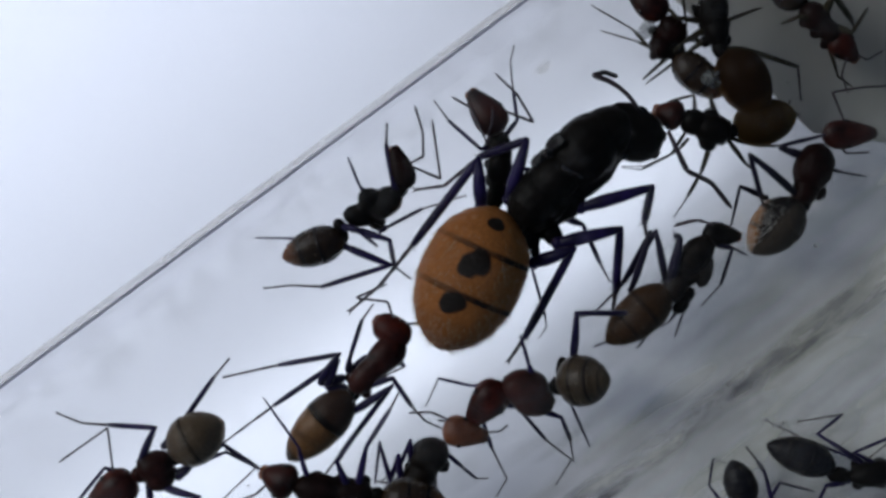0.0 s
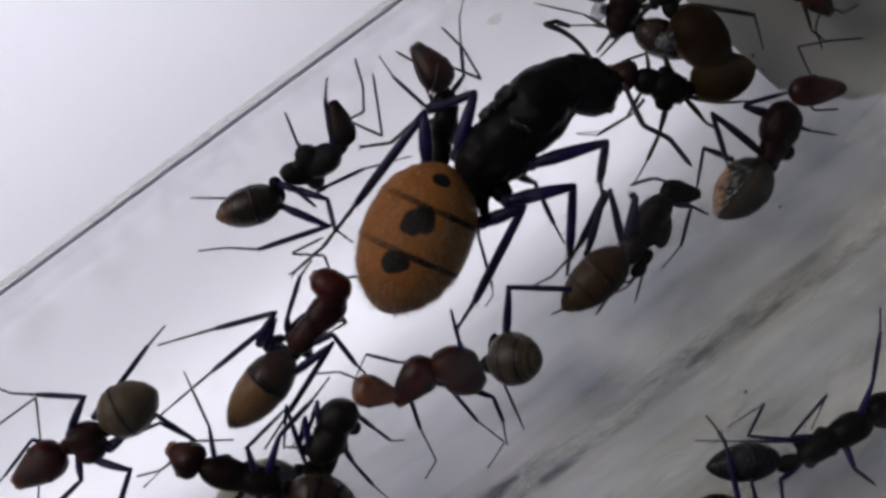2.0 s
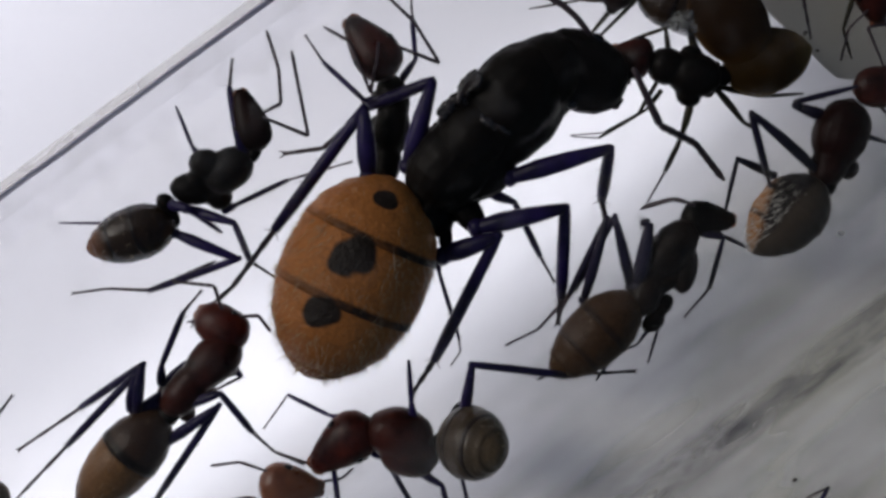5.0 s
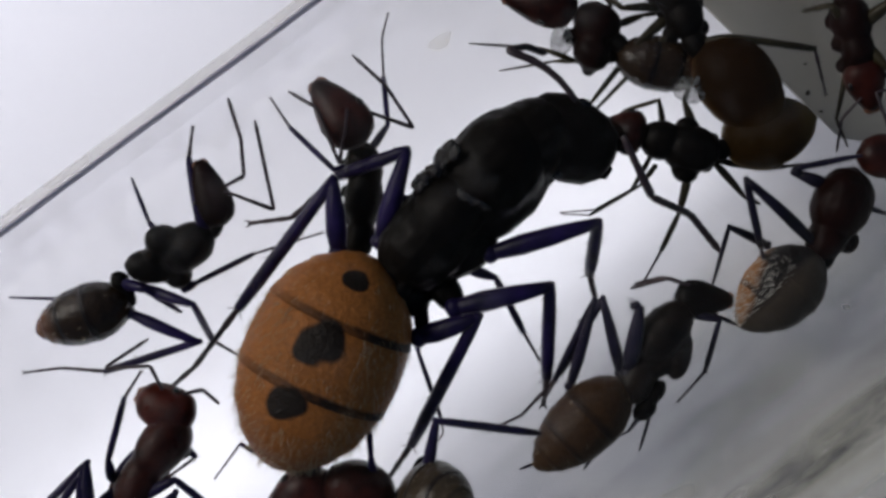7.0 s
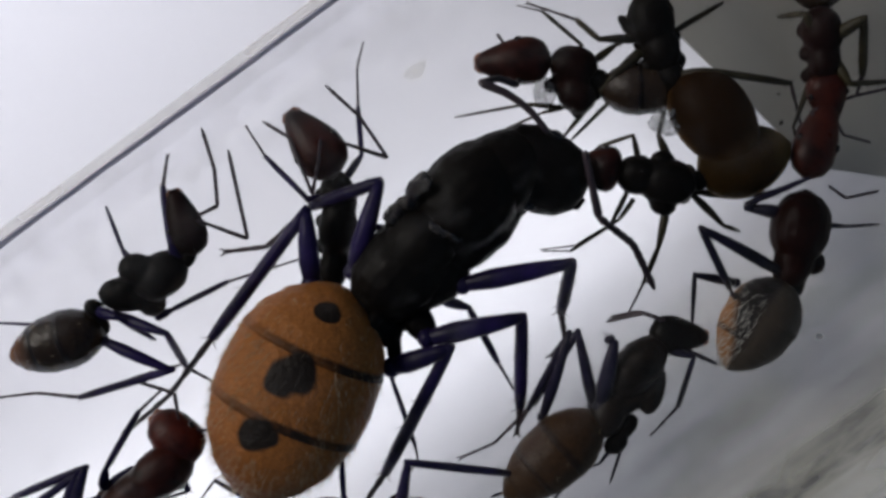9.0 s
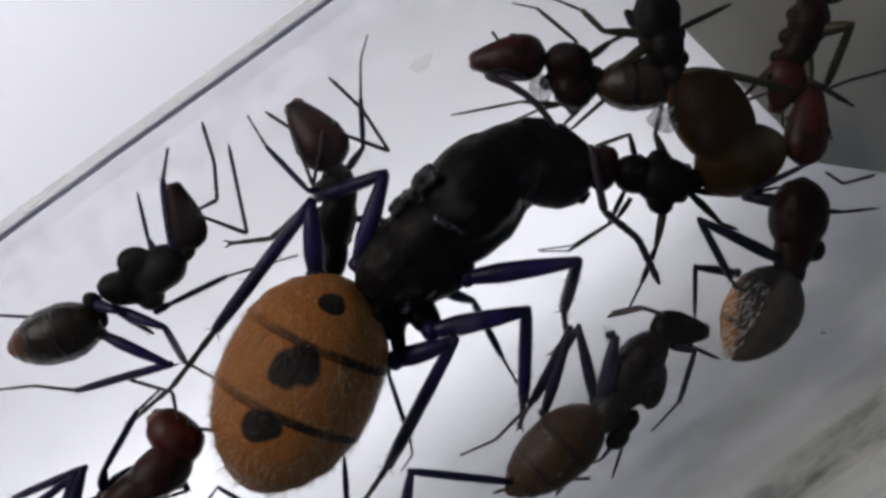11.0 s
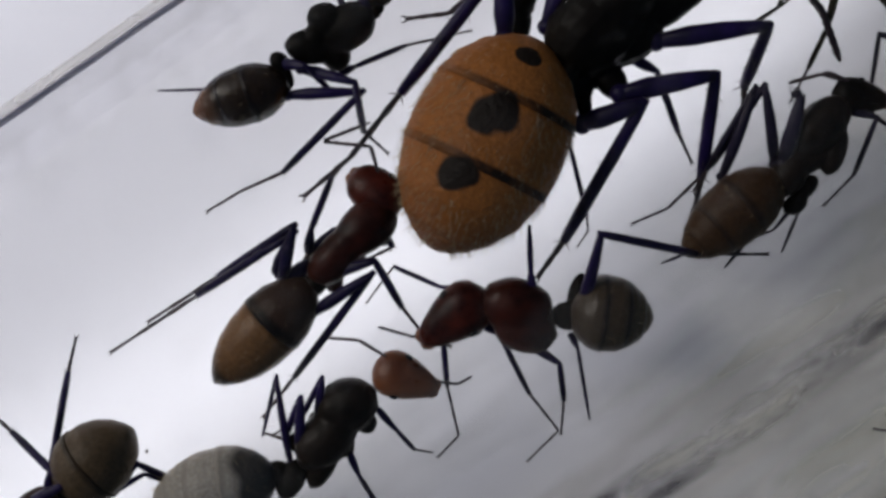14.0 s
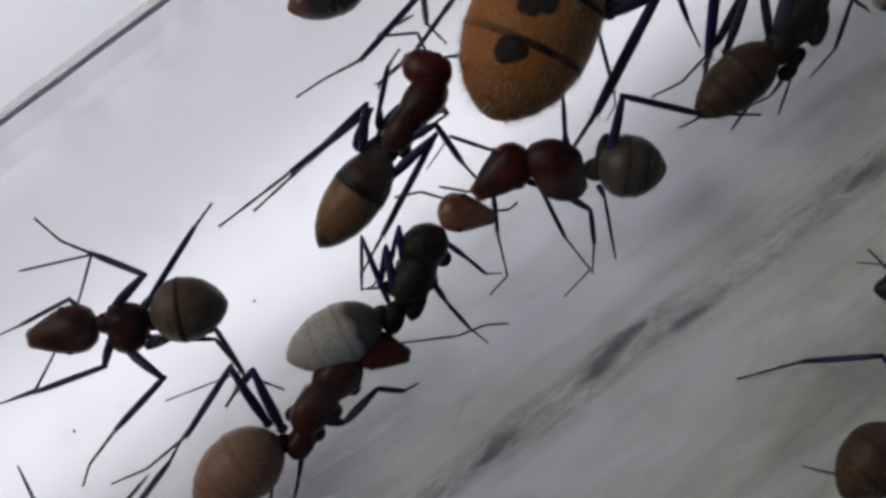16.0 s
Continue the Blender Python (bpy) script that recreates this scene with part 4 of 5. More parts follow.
leg(w5, [(-1.69, -2.31, 1.60), (-2.05, -3.13, 1.10), (-2.79, -4.38, 0.10)], 0.12)
leg(w5, [(-0.42, -1.72, 1.40), (-1.17, -2.91, 0.80), (-2.15, -3.38, 0.10)], 0.08)
leg(w5, [(-4.03, -3.57, 1.00), (-4.53, -3.96, 0.60), (-5.19, -4.28, 0.10)], 0.10)
antenna(w5, [(1.24, 2.43, 2.20), (0.28, 2.80, 2.20), (-1.03, 2.45, 1.60)], 0.08)
antenna(w5, [(1.43, 2.44, 1.90), (0.17, 2.83, 1.60), (-0.79, 2.59, 1.00)], 0.07)

w6 = ant('worker_ant', 15.09, 1.76, 'worker ant with furry gold and grey abdomen')
SHELLS[w6.name] = GREY_LEG
head(w6, (0.10, 1.84, 2.00), (3.18, 2.11, 1.70), 0.82, MAROON)
body(w6, 'thorax', [((0.10, 1.41, 2.00), (-0.75, -1.28, 2.00), 1.09, 0.95), ((-0.30, -0.00, 2.00), (-1.11, -2.23, 1.90), 0.74, 0.95), ((0.04, -0.85, 1.80), (0.10, -1.73, 1.70), 0.42, 0.95)], DARKRED, coxae=False)
body(w6, 'petiole', [((-0.53, -1.54, 1.90), (-1.15, -2.44, 1.90), 0.45, 0.95)], BLACK)
gaster(w6, (-1.02, -1.82, 2.00), (-3.61, -4.72, 2.00), 1.38, FURRY_GASTER, bounds=(0, .42, .72, 1), hairs=330, hair_len=.28, hair_r=.013, hair_from=.16, arc=(0.2, 1.35), coat=PALE_HAIR, lift=.45)
leg(w6, [(-1.10, -1.55, 2.00), (-4.28, 0.49, 3.80), (-3.28, -1.73, 2.60), (-2.85, -2.78, 2.20)], 0.19)
leg(w6, [(-0.70, 0.62, 2.00), (-2.11, 1.00, 2.20), (-2.22, 1.16, 2.40), (0.06, 1.81, 2.60)], 0.19, coxa=True)
leg(w6, [(-2.76, -1.66, 1.60), (-4.46, -1.15, 2.60), (-4.36, -3.25, 0.40)], 0.15)
leg(w6, [(0.36, 0.12, 1.60), (1.58, -0.11, 1.20), (3.21, -0.20, 0.20)], 0.10)
antenna(w6, [(0.92, 1.45, 1.90), (1.55, 0.93, 1.70), (2.91, 1.05, 1.40)], 0.07)
antenna(w6, [(1.32, 2.55, 2.00), (0.55, 4.22, 2.00), (2.39, 4.62, 1.60), (4.44, 4.84, 1.20)], 0.07)

w7 = ant('worker_ant', 8.82, 3.60, 'worker ant facing the queen mouth to mouth')
SHELLS[w7.name] = BROWN_LEG
head(w7, (-1.43, 0.28, 2.40), (-2.92, 0.60, 2.10), 0.84, MAROON)
body(w7, 'thorax', [((-1.60, 0.39, 2.20), (-0.07, -0.02, 2.20), 0.72, 0.95), ((-0.88, 0.08, 2.20), (1.38, -0.21, 2.10), 0.86, 0.95), ((-0.34, -0.62, 2.00), (0.59, -1.07, 2.00), 0.44, 0.95), ((-0.37, 0.70, 2.20), (0.54, 0.70, 2.20), 0.40, 0.95)], BLACK)
body(w7, 'petiole', [((0.99, -0.04, 2.00), (1.82, 0.04, 2.00), 0.40, 0.95)], BLACK)
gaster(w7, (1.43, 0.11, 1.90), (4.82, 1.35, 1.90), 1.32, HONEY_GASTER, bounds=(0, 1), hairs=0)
leg(w7, [(0.31, -0.92, 1.80), (0.02, -2.47, 1.70), (-0.31, -3.74, 0.60), (-0.87, -5.04, 0.10)], 0.14)
leg(w7, [(-0.89, -0.71, 1.60), (-1.35, -1.43, 1.20), (-2.83, -2.37, 0.40), (-4.19, -2.54, 0.10)], 0.09)
leg(w7, [(-1.05, -0.38, 1.30), (-1.64, -1.63, 1.00), (-3.03, -2.58, 0.30), (-4.08, -2.58, 0.10)], 0.09)
leg(w7, [(1.26, -0.50, 1.70), (2.56, -1.62, 1.00), (3.41, -1.82, 0.10)], 0.13)
leg(w7, [(1.37, -0.40, 1.70), (3.12, -0.59, 1.30), (5.07, -0.22, 0.30)], 0.12)
leg(w7, [(-0.74, 0.72, 1.90), (-1.05, 1.58, 2.60), (-2.11, 1.27, 1.40), (-2.64, 0.81, 0.60)], 0.10)
leg(w7, [(0.40, 0.62, 1.90), (-0.07, 1.62, 2.20), (0.46, 2.99, 1.00)], 0.15)

w8 = ant('worker_ant', 9.02, 8.64, 'dark worker ant with large amber brown abdomen')
SHELLS[w8.name] = BROWN_LEG
head(w8, (-0.59, 1.89, 2.20), (-0.54, 3.81, 1.90), 0.88, MAROON)
body(w8, 'thorax', [((-0.73, 1.85, 2.40), (-0.42, -0.39, 2.40), 0.84, 0.95), ((-0.42, 0.63, 2.40), (-0.01, -1.20, 2.40), 0.68, 0.95), ((-1.32, 0.74, 2.30), (-1.61, 0.46, 2.20), 0.40, 0.95)], BLACK)
body(w8, 'petiole', [((-0.20, -0.78, 2.30), (0.62, -1.80, 2.30), 0.48, 0.95)], BLACK)
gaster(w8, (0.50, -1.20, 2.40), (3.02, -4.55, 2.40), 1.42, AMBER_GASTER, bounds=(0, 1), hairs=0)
leg(w8, [(0.23, -1.38, 2.20), (1.28, -1.19, 3.00), (4.58, -1.51, 2.00), (5.53, -3.02, 0.20)], 0.18)
leg(w8, [(-0.78, 0.07, 2.10), (-2.50, -0.06, 2.80), (-3.18, 0.87, 1.60), (-4.97, 1.74, 0.40)], 0.15)
leg(w8, [(-0.38, 0.25, 2.20), (0.29, 0.32, 2.40), (2.34, 1.63, 1.00)], 0.17)
leg(w8, [(-0.55, -0.12, 2.00), (-1.81, -1.18, 2.20), (-3.49, -3.28, 0.60)], 0.18)
leg(w8, [(-0.55, -0.74, 2.00), (-1.61, -1.79, 2.20), (-3.26, -3.47, 0.40)], 0.13)

w9 = ant('worker_ant', 6.88, 7.56, 'red-headed worker ant crouching beside the queen')
SHELLS[w9.name] = BROWN_LEG
head(w9, (-2.00, 0.44, 2.00), (-4.72, 0.33, 1.70), 0.88, MAROON)
body(w9, 'thorax', [((-2.10, 0.35, 1.90), (-0.24, 0.15, 1.90), 0.72, 0.95), ((-1.67, -0.46, 1.80), (-0.43, -1.28, 1.80), 0.64, 0.95)], DARKRED)
body(w9, 'petiole', [((-0.63, -0.03, 1.70), (0.20, -0.44, 1.70), 0.36, 0.95)], BLACK)
gaster(w9, (-0.20, -0.64, 1.60), (3.32, -0.43, 1.60), 1.00, DARK_GASTER, hairs=30)
leg(w9, [(-1.64, -1.25, 1.50), (-2.87, -1.11, 1.20), (-5.47, -1.48, 0.10)], 0.09)
leg(w9, [(-1.44, -1.25, 1.50), (-2.23, -1.41, 1.10), (-4.08, -2.16, 0.10)], 0.08)
leg(w9, [(-1.25, 0.59, 1.70), (-0.83, 1.02, 1.60), (-2.20, 2.45, 0.60), (-3.12, 2.77, 0.10)], 0.10)
leg(w9, [(-0.41, 0.40, 1.60), (0.41, 1.02, 1.60), (1.34, 1.54, 1.00)], 0.13)
antenna(w9, [(-3.48, 0.68, 2.00), (-3.95, 1.39, 1.80)], 0.06)

def scrap(a, x, y, z, wide, deep, seed):
    """A crumpled shred of film with a ragged rim, caught on an ant."""
    bm = bmesh.new()
    steps = 16
    rows = []
    for i in range(5):
        ring = []
        for k in range(steps):
            ang = 2 * math.pi * k / steps
            r = (i + 0.4) / 4.4 * (1 + (0.35 * noise.noise(Vector((math.cos(ang) * 1.6, math.sin(ang) * 1.6, seed))) if i > 1 else 0))
            px, py = wide * r * math.cos(ang), deep * r * math.sin(ang)
            ring.append(bm.verts.new(Vector((px, py, 0.4 * noise.noise(Vector((px * 2.4, py * 2.4, seed + 3))) - 0.35 * r * r)) * MM))
        rows.append(ring)
    for p, q in zip(rows, rows[1:]):
        for k in range(steps):
            bm.faces.new((p[k], p[(k + 1) % steps], q[(k + 1) % steps], q[k]))
    bm.faces.new(rows[0][::-1])
    bmesh.ops.solidify(bm, geom=bm.faces[:], thickness=0.015 * MM)
    ob = finish("scrap", bm, SCRAP, a, "crumpled translucent scrap of shed skin")
    ob.location = Vector((x, y, z)) * MM
    return ob


scrap(w8, -0.05, -3.0, 3.0, 0.62, 0.5, 1.0)
scrap(w9, -2.25, -0.75, 2.3, 0.42, 0.6, 4.0)

w10 = ant('worker_ant', 15.64, 8.36, 'dark red worker ant in the dim corner of the nest')
SHELLS[w10.name] = BROWN_LEG
head(w10, (-0.51, -1.46, 1.80), (0.11, -3.27, 1.50), 0.76, MAROON)
body(w10, 'thorax', [((-1.16, 0.89, 1.90), (-0.54, -0.96, 1.90), 0.76, 0.95), ((-0.75, -0.34, 1.90), (-0.41, -1.87, 1.80), 0.60, 0.95)], DARKRED)
body(w10, 'petiole', [((-0.89, 1.13, 1.70), (-1.20, 0.52, 1.70), 0.36, 0.95)], BLACK)
gaster(w10, (-1.12, 0.70, 1.80), (-1.43, 3.37, 1.80), 1.10, DARK_GASTER)
leg(w10, [(-0.71, -0.53, 1.80), (-1.73, 0.38, 2.40), (-2.15, 0.56, 0.40)], 0.18)
leg(w10, [(-0.55, -0.30, 1.80), (0.32, 0.46, 2.80), (1.15, -1.20, 1.00), (1.30, -1.85, 0.20)], 0.22)
leg(w10, [(-0.30, -0.94, 1.80), (0.37, -1.83, 2.20), (2.59, -1.10, 0.20)], 0.18)
leg(w10, [(-0.85, -1.32, 1.60), (-1.14, -3.55, 1.20), (-0.35, -4.50, 0.10)], 0.10)
antenna(w10, [(-0.45, -2.86, 1.90), (-0.99, -3.57, 1.40), (-0.94, -4.75, 0.60)], 0.06)
antenna(w10, [(-0.05, -2.80, 1.90), (0.67, -3.57, 1.40), (2.01, -3.59, 0.60)], 0.06)

w11 = ant('worker_ant', -9.10, -14.11, 'orange-headed worker ant with pale grey abdomen')
head(w11, (0.79, 2.46, 1.90), (3.22, 2.14, 1.60), 0.88, ORANGE)
body(w11, 'thorax', [((1.04, 1.64, 1.90), (-0.71, 0.03, 1.90), 1.02, 0.95), ((0.41, 0.77, 1.90), (-0.97, -1.71, 1.90), 0.93, 0.95), ((0.03, -0.47, 1.80), (-0.41, -2.43, 1.70), 0.49, 0.95)], UMBER)
body(w11, 'petiole', [((-0.98, -1.47, 1.70), (-1.35, -3.09, 1.80), 0.49, 0.95), ((-1.35, -1.85, 1.70), (-2.11, -2.59, 1.70), 0.49, 0.95)], BLACK)
gaster(w11, (-1.72, -2.21, 1.90), (-5.89, -4.13, 1.90), 1.41, PALE_GASTER, hairs=300)
leg(w11, [(-0.72, 0.03, 1.80), (-0.90, 1.71, 2.60), (-1.35, 0.03, 1.60), (-2.29, -1.05, 0.60)], 0.15)
leg(w11, [(-1.10, -1.22, 1.80), (-1.46, 0.85, 2.80), (-1.81, -0.98, 1.40), (-2.66, -1.04, 0.80)], 0.18)
leg(w11, [(-1.36, -1.73, 1.60), (-2.57, 1.28, 2.00), (-2.63, -1.11, 1.20)], 0.13)
leg(w11, [(1.16, 1.02, 1.60), (2.17, 0.26, 1.20), (2.95, -0.39, 0.40), (3.66, -0.38, 0.10)], 0.12)
leg(w11, [(0.65, -0.86, 1.60), (1.15, -1.62, 1.30), (2.17, -2.82, 0.40), (3.07, -3.57, 0.10)], 0.13)
antenna(w11, [(1.46, 2.83, 2.20), (0.05, 3.26, 2.00), (-1.18, 3.03, 1.60)], 0.07)
antenna(w11, [(2.72, 2.40, 1.80), (3.94, 2.47, 1.20), (4.40, 2.84, 0.80)], 0.06)

w12 = ant('worker_ant', -22.65, -16.89, 'red worker ant with round grey abdomen striding out')
head(w12, (-0.70, 0.13, 1.90), (-3.84, -0.68, 1.60), 1.10, RED)
body(w12, 'thorax', [((-0.87, 0.13, 1.90), (0.12, 0.22, 1.90), 0.49, 0.95), ((-0.50, 0.37, 1.90), (1.69, 0.16, 1.90), 0.88, 0.95), ((-0.28, -0.38, 1.80), (1.47, -0.27, 1.80), 0.83, 0.95)], MAROON)
body(w12, 'petiole', [((1.22, 0.24, 1.80), (2.10, 0.48, 1.80), 0.49, 0.95)], BLACK)
gaster(w12, (1.55, 0.61, 1.90), (4.99, 1.22, 1.90), 1.46, OLIVE_GASTER, bounds=(0, .44, 1), hairs=0)
leg(w12, [(-0.15, 0.74, 1.80), (1.48, 2.38, 2.80), (-1.31, 3.21, 1.20), (-2.92, 3.73, 0.50), (-4.25, 4.71, 0.10)], 0.20)
leg(w12, [(1.10, 0.61, 1.80), (1.67, 1.38, 2.40), (3.11, 4.49, 0.60), (3.79, 5.65, 0.10)], 0.19)
leg(w12, [(-1.30, 0.62, 1.70), (-2.01, 1.18, 2.00), (-4.56, -0.12, 0.60), (-5.90, -0.74, 0.10)], 0.13)
leg(w12, [(-0.16, -0.63, 1.80), (-0.24, -1.69, 2.40), (-3.78, -3.12, 0.70), (-5.91, -3.88, 0.10)], 0.18)
leg(w12, [(0.47, -0.88, 1.80), (2.44, -2.08, 2.80), (-0.04, -4.64, 0.90), (-1.39, -6.40, 0.20), (-1.68, -7.40, 0.10)], 0.20)
leg(w12, [(1.47, -0.76, 1.80), (2.47, -0.39, 1.80), (4.50, 0.06, 2.00), (5.56, -2.03, 0.60), (7.40, -2.76, 0.10)], 0.18, coxa=True)
leg(w12, [(1.47, -0.40, 1.60), (4.42, -0.42, 1.60), (5.54, -1.88, 0.80), (1.81, -3.48, 0.10)], 0.13)
antenna(w12, [(-1.65, 0.57, 2.20), (-1.19, 3.16, 1.60), (-4.67, 2.29, 1.00)], 0.07)
antenna(w12, [(-2.43, -0.82, 1.80), (-3.61, -2.93, 1.20), (-4.96, -3.51, 0.60)], 0.07)

w13 = ant('worker_ant', -13.04, -16.59, 'dark red worker ant hurrying over the others', z=2.2)
head(w13, (-2.01, 1.03, 1.90), (-3.67, 1.96, 1.60), 0.99, MAROON)
body(w13, 'thorax', [((-2.22, 1.12, 1.90), (0.59, 0.35, 1.90), 0.87, 0.95), ((-0.30, 0.59, 1.90), (2.07, 0.14, 1.90), 0.78, 0.95)], DARKRED)
body(w13, 'petiole', [((1.76, 0.13, 1.80), (2.65, -0.02, 1.80), 0.44, 0.95)], BLACK)
gaster(w13, (2.35, -0.02, 1.80), (5.90, -1.06, 1.80), 1.22, DARK_GASTER)
leg(w13, [(1.17, 0.27, 1.80), (2.03, 2.79, 2.80), (3.26, 4.10, -0.80), (4.07, 5.20, -2.10)], 0.18)
leg(w13, [(0.87, 0.27, 1.80), (0.43, 2.21, 2.80), (1.88, 3.65, -2.00)], 0.17)
leg(w13, [(-1.20, 0.72, 1.80), (-1.53, 3.17, 2.40), (-3.78, 5.51, -2.10)], 0.13)
leg(w13, [(-0.02, -0.32, 1.80), (-1.13, -1.42, 2.20), (-3.15, -3.59, -2.10)], 0.15)
leg(w13, [(0.87, -0.32, 1.80), (1.25, -1.96, 2.40), (-0.32, -4.22, -2.10)], 0.17)
leg(w13, [(1.76, -0.47, 1.80), (3.62, -1.91, 2.60), (4.39, -3.90, -2.10)], 0.17)
antenna(w13, [(-2.98, 1.70, 2.00), (-4.20, 0.83, 1.60), (-5.54, 0.42, 1.00)], 0.07)

w14 = ant('worker_ant', -13.39, -20.03, 'red worker ant with brown abdomen beneath its nestmates')
head(w14, (1.24, 2.46, 1.90), (3.72, 1.93, 1.60), 0.93, RED)
body(w14, 'thorax', [((1.56, 1.96, 1.90), (-0.32, 0.23, 1.90), 1.02, 0.95), ((0.43, 0.97, 1.90), (-1.20, -1.51, 1.90), 0.88, 0.95), ((-0.71, -1.03, 1.80), (-1.34, -2.65, 1.80), 0.63, 0.95)], MAROON)
body(w14, 'petiole', [((-1.21, -2.02, 1.80), (-2.21, -1.77, 1.80), 0.44, 0.95)], BLACK)
gaster(w14, (-1.94, -1.63, 1.90), (-5.69, -4.48, 1.90), 1.61, TAN_GASTER)
leg(w14, [(-2.45, -1.02, 1.80), (-3.87, 1.62, 3.20), (-6.24, -1.67, 1.00), (-8.19, -3.26, 0.30), (-9.87, -3.98, 0.10)], 0.20)
leg(w14, [(-1.83, -1.27, 1.80), (-2.90, 1.49, 3.20), (-3.79, 0.51, 2.00), (-4.39, -0.31, 1.40)], 0.22)
leg(w14, [(0.17, -0.91, 1.80), (0.93, -0.96, 2.00), (2.34, 0.44, 1.20), (3.49, 0.22, 0.30), (4.13, 0.56, 0.10)], 0.17, coxa=True)
leg(w14, [(-0.87, -1.82, 1.50), (-1.24, -3.67, 1.00), (-1.56, -4.87, 0.10)], 0.12)
leg(w14, [(-2.13, -2.32, 1.50), (-2.46, -4.43, 1.00), (-2.85, -5.38, 0.10)], 0.10)
leg(w14, [(-0.33, 0.47, 1.80), (0.48, 1.27, 2.40), (0.05, 1.96, 1.80)], 0.15)
antenna(w14, [(3.10, 2.49, 2.00), (5.93, 2.77, 1.20), (7.21, 3.23, 0.60), (8.39, 3.27, 0.20)], 0.06)

w15 = ant('worker_ant', 17.48, -14.88, 'black worker ant beyond the clear partition')
head(w15, (1.82, 1.75, 1.90), (4.07, 2.71, 1.60), 0.95, BLACK)
body(w15, 'thorax', [((2.11, 1.75, 1.90), (-0.31, 0.46, 1.90), 0.84, 0.95), ((0.54, 1.03, 1.90), (-1.88, -0.54, 1.90), 0.76, 0.95)], BLACK)
body(w15, 'petiole', [((-1.71, -0.41, 1.80), (-2.99, -0.99, 1.80), 0.48, 0.95)], BLACK)
gaster(w15, (-2.73, -0.40, 1.90), (-6.64, -0.92, 1.90), 1.01, BLACK_GASTER)
leg(w15, [(-1.11, 0.43, 1.70), (-2.42, 0.44, 1.80), (-4.53, 0.22, 0.50), (-6.93, 0.24, 0.10)], 0.12)
leg(w15, [(-0.82, 0.43, 1.70), (-4.57, 0.82, 2.40), (-3.46, 2.38, 1.40), (-5.19, 0.90, 0.20)], 0.12)
leg(w15, [(0.04, 0.72, 1.70), (-2.25, 0.79, 2.20), (-0.22, 2.85, 1.60), (-0.68, 0.78, 0.30)], 0.12)
leg(w15, [(1.18, 1.29, 1.70), (1.78, 3.71, 2.80), (2.87, 6.09, 0.80), (3.12, 7.36, 0.10)], 0.17)
leg(w15, [(-1.68, -0.72, 1.70), (-2.76, -1.52, 2.00), (-2.11, -3.34, 0.20)], 0.17)
leg(w15, [(0.61, 0.43, 1.70), (1.01, -0.90, 2.20), (2.87, -2.16, 0.20)], 0.17)

w16 = ant('worker_ant', 11.32, -17.95, 'small black worker ant beyond the clear partition')
head(w16, (0.30, -1.27, 1.90), (1.16, -3.06, 1.60), 0.79, BLACK)
body(w16, 'thorax', [((0.30, -1.43, 1.90), (-0.47, 0.43, 1.90), 0.73, 0.95), ((-0.32, 0.12, 1.90), (-0.47, 1.52, 1.90), 0.61, 0.95)], BLACK)
gaster(w16, (-0.32, 1.52, 1.90), (-1.25, 3.99, 1.90), 0.91, BLACK_GASTER)
leg(w16, [(-1.04, 0.70, 1.70), (-2.46, 2.58, 1.80), (-2.02, 3.90, 0.80), (-1.16, 3.54, 0.20)], 0.09)
leg(w16, [(0.04, 0.70, 1.70), (1.36, 2.77, 2.00), (3.76, 1.95, 0.20)], 0.12)
leg(w16, [(-0.11, 0.39, 1.70), (1.98, 0.14, 2.00), (3.76, -1.54, 0.20)], 0.12)
leg(w16, [(-0.73, 0.39, 1.70), (-2.35, -0.47, 2.00), (-2.91, -2.18, 0.20)], 0.12)

w17 = ant('worker_ant', 13.94, -22.22, 'worker ant with brown abdomen beyond the clear partition')
head(w17, (0.50, 2.54, 1.90), (2.39, 3.50, 1.60), 0.98, MAROON)
body(w17, 'thorax', [((0.50, 2.29, 1.90), (-1.25, 0.55, 1.90), 0.93, 0.95), ((-0.50, 1.30, 1.90), (-2.00, -0.19, 1.90), 0.78, 0.95)], DARKRED)
gaster(w17, (-1.75, 0.81, 1.90), (-4.50, -2.17, 1.90), 1.56, BROWN_GASTER)
leg(w17, [(-0.71, 1.78, 1.80), (-3.05, 4.13, 2.80), (-5.86, 3.70, 0.70), (-8.78, 2.84, 0.10)], 0.18)
leg(w17, [(-0.71, 1.28, 1.80), (-2.30, 7.80, 2.80), (-2.15, 8.01, 0.70), (-2.65, 8.73, 0.10)], 0.15)
leg(w17, [(-1.64, -0.24, 1.60), (-4.52, -1.30, 1.20), (-5.71, -1.12, 0.10)], 0.08)


def travel(thing, rows):
    """Keys a thing on the floor: seconds, millimetres and the turn in degrees."""
    walk(thing, [(t, pose(x * MM, y * MM, thing.location.z, 0, 0, turn)) for t, x, y, turn in rows])


def swing(piece, rows):
    """Keys a leg, feeler or head about its own joint: seconds, degrees and, if it also shifts, millimetres."""
    x, y, z = piece.location
    walk(piece, [(r[0], pose(x + (r[2] if len(r) > 2 else 0) * MM, y + (r[3] if len(r) > 3 else 0) * MM, z, 0, 0, r[1])) for r in rows])


def pieces(thing, kind):
    return sorted((c for c in thing.children if c.name.split(".")[0] == kind), key=lambda c: c.name)


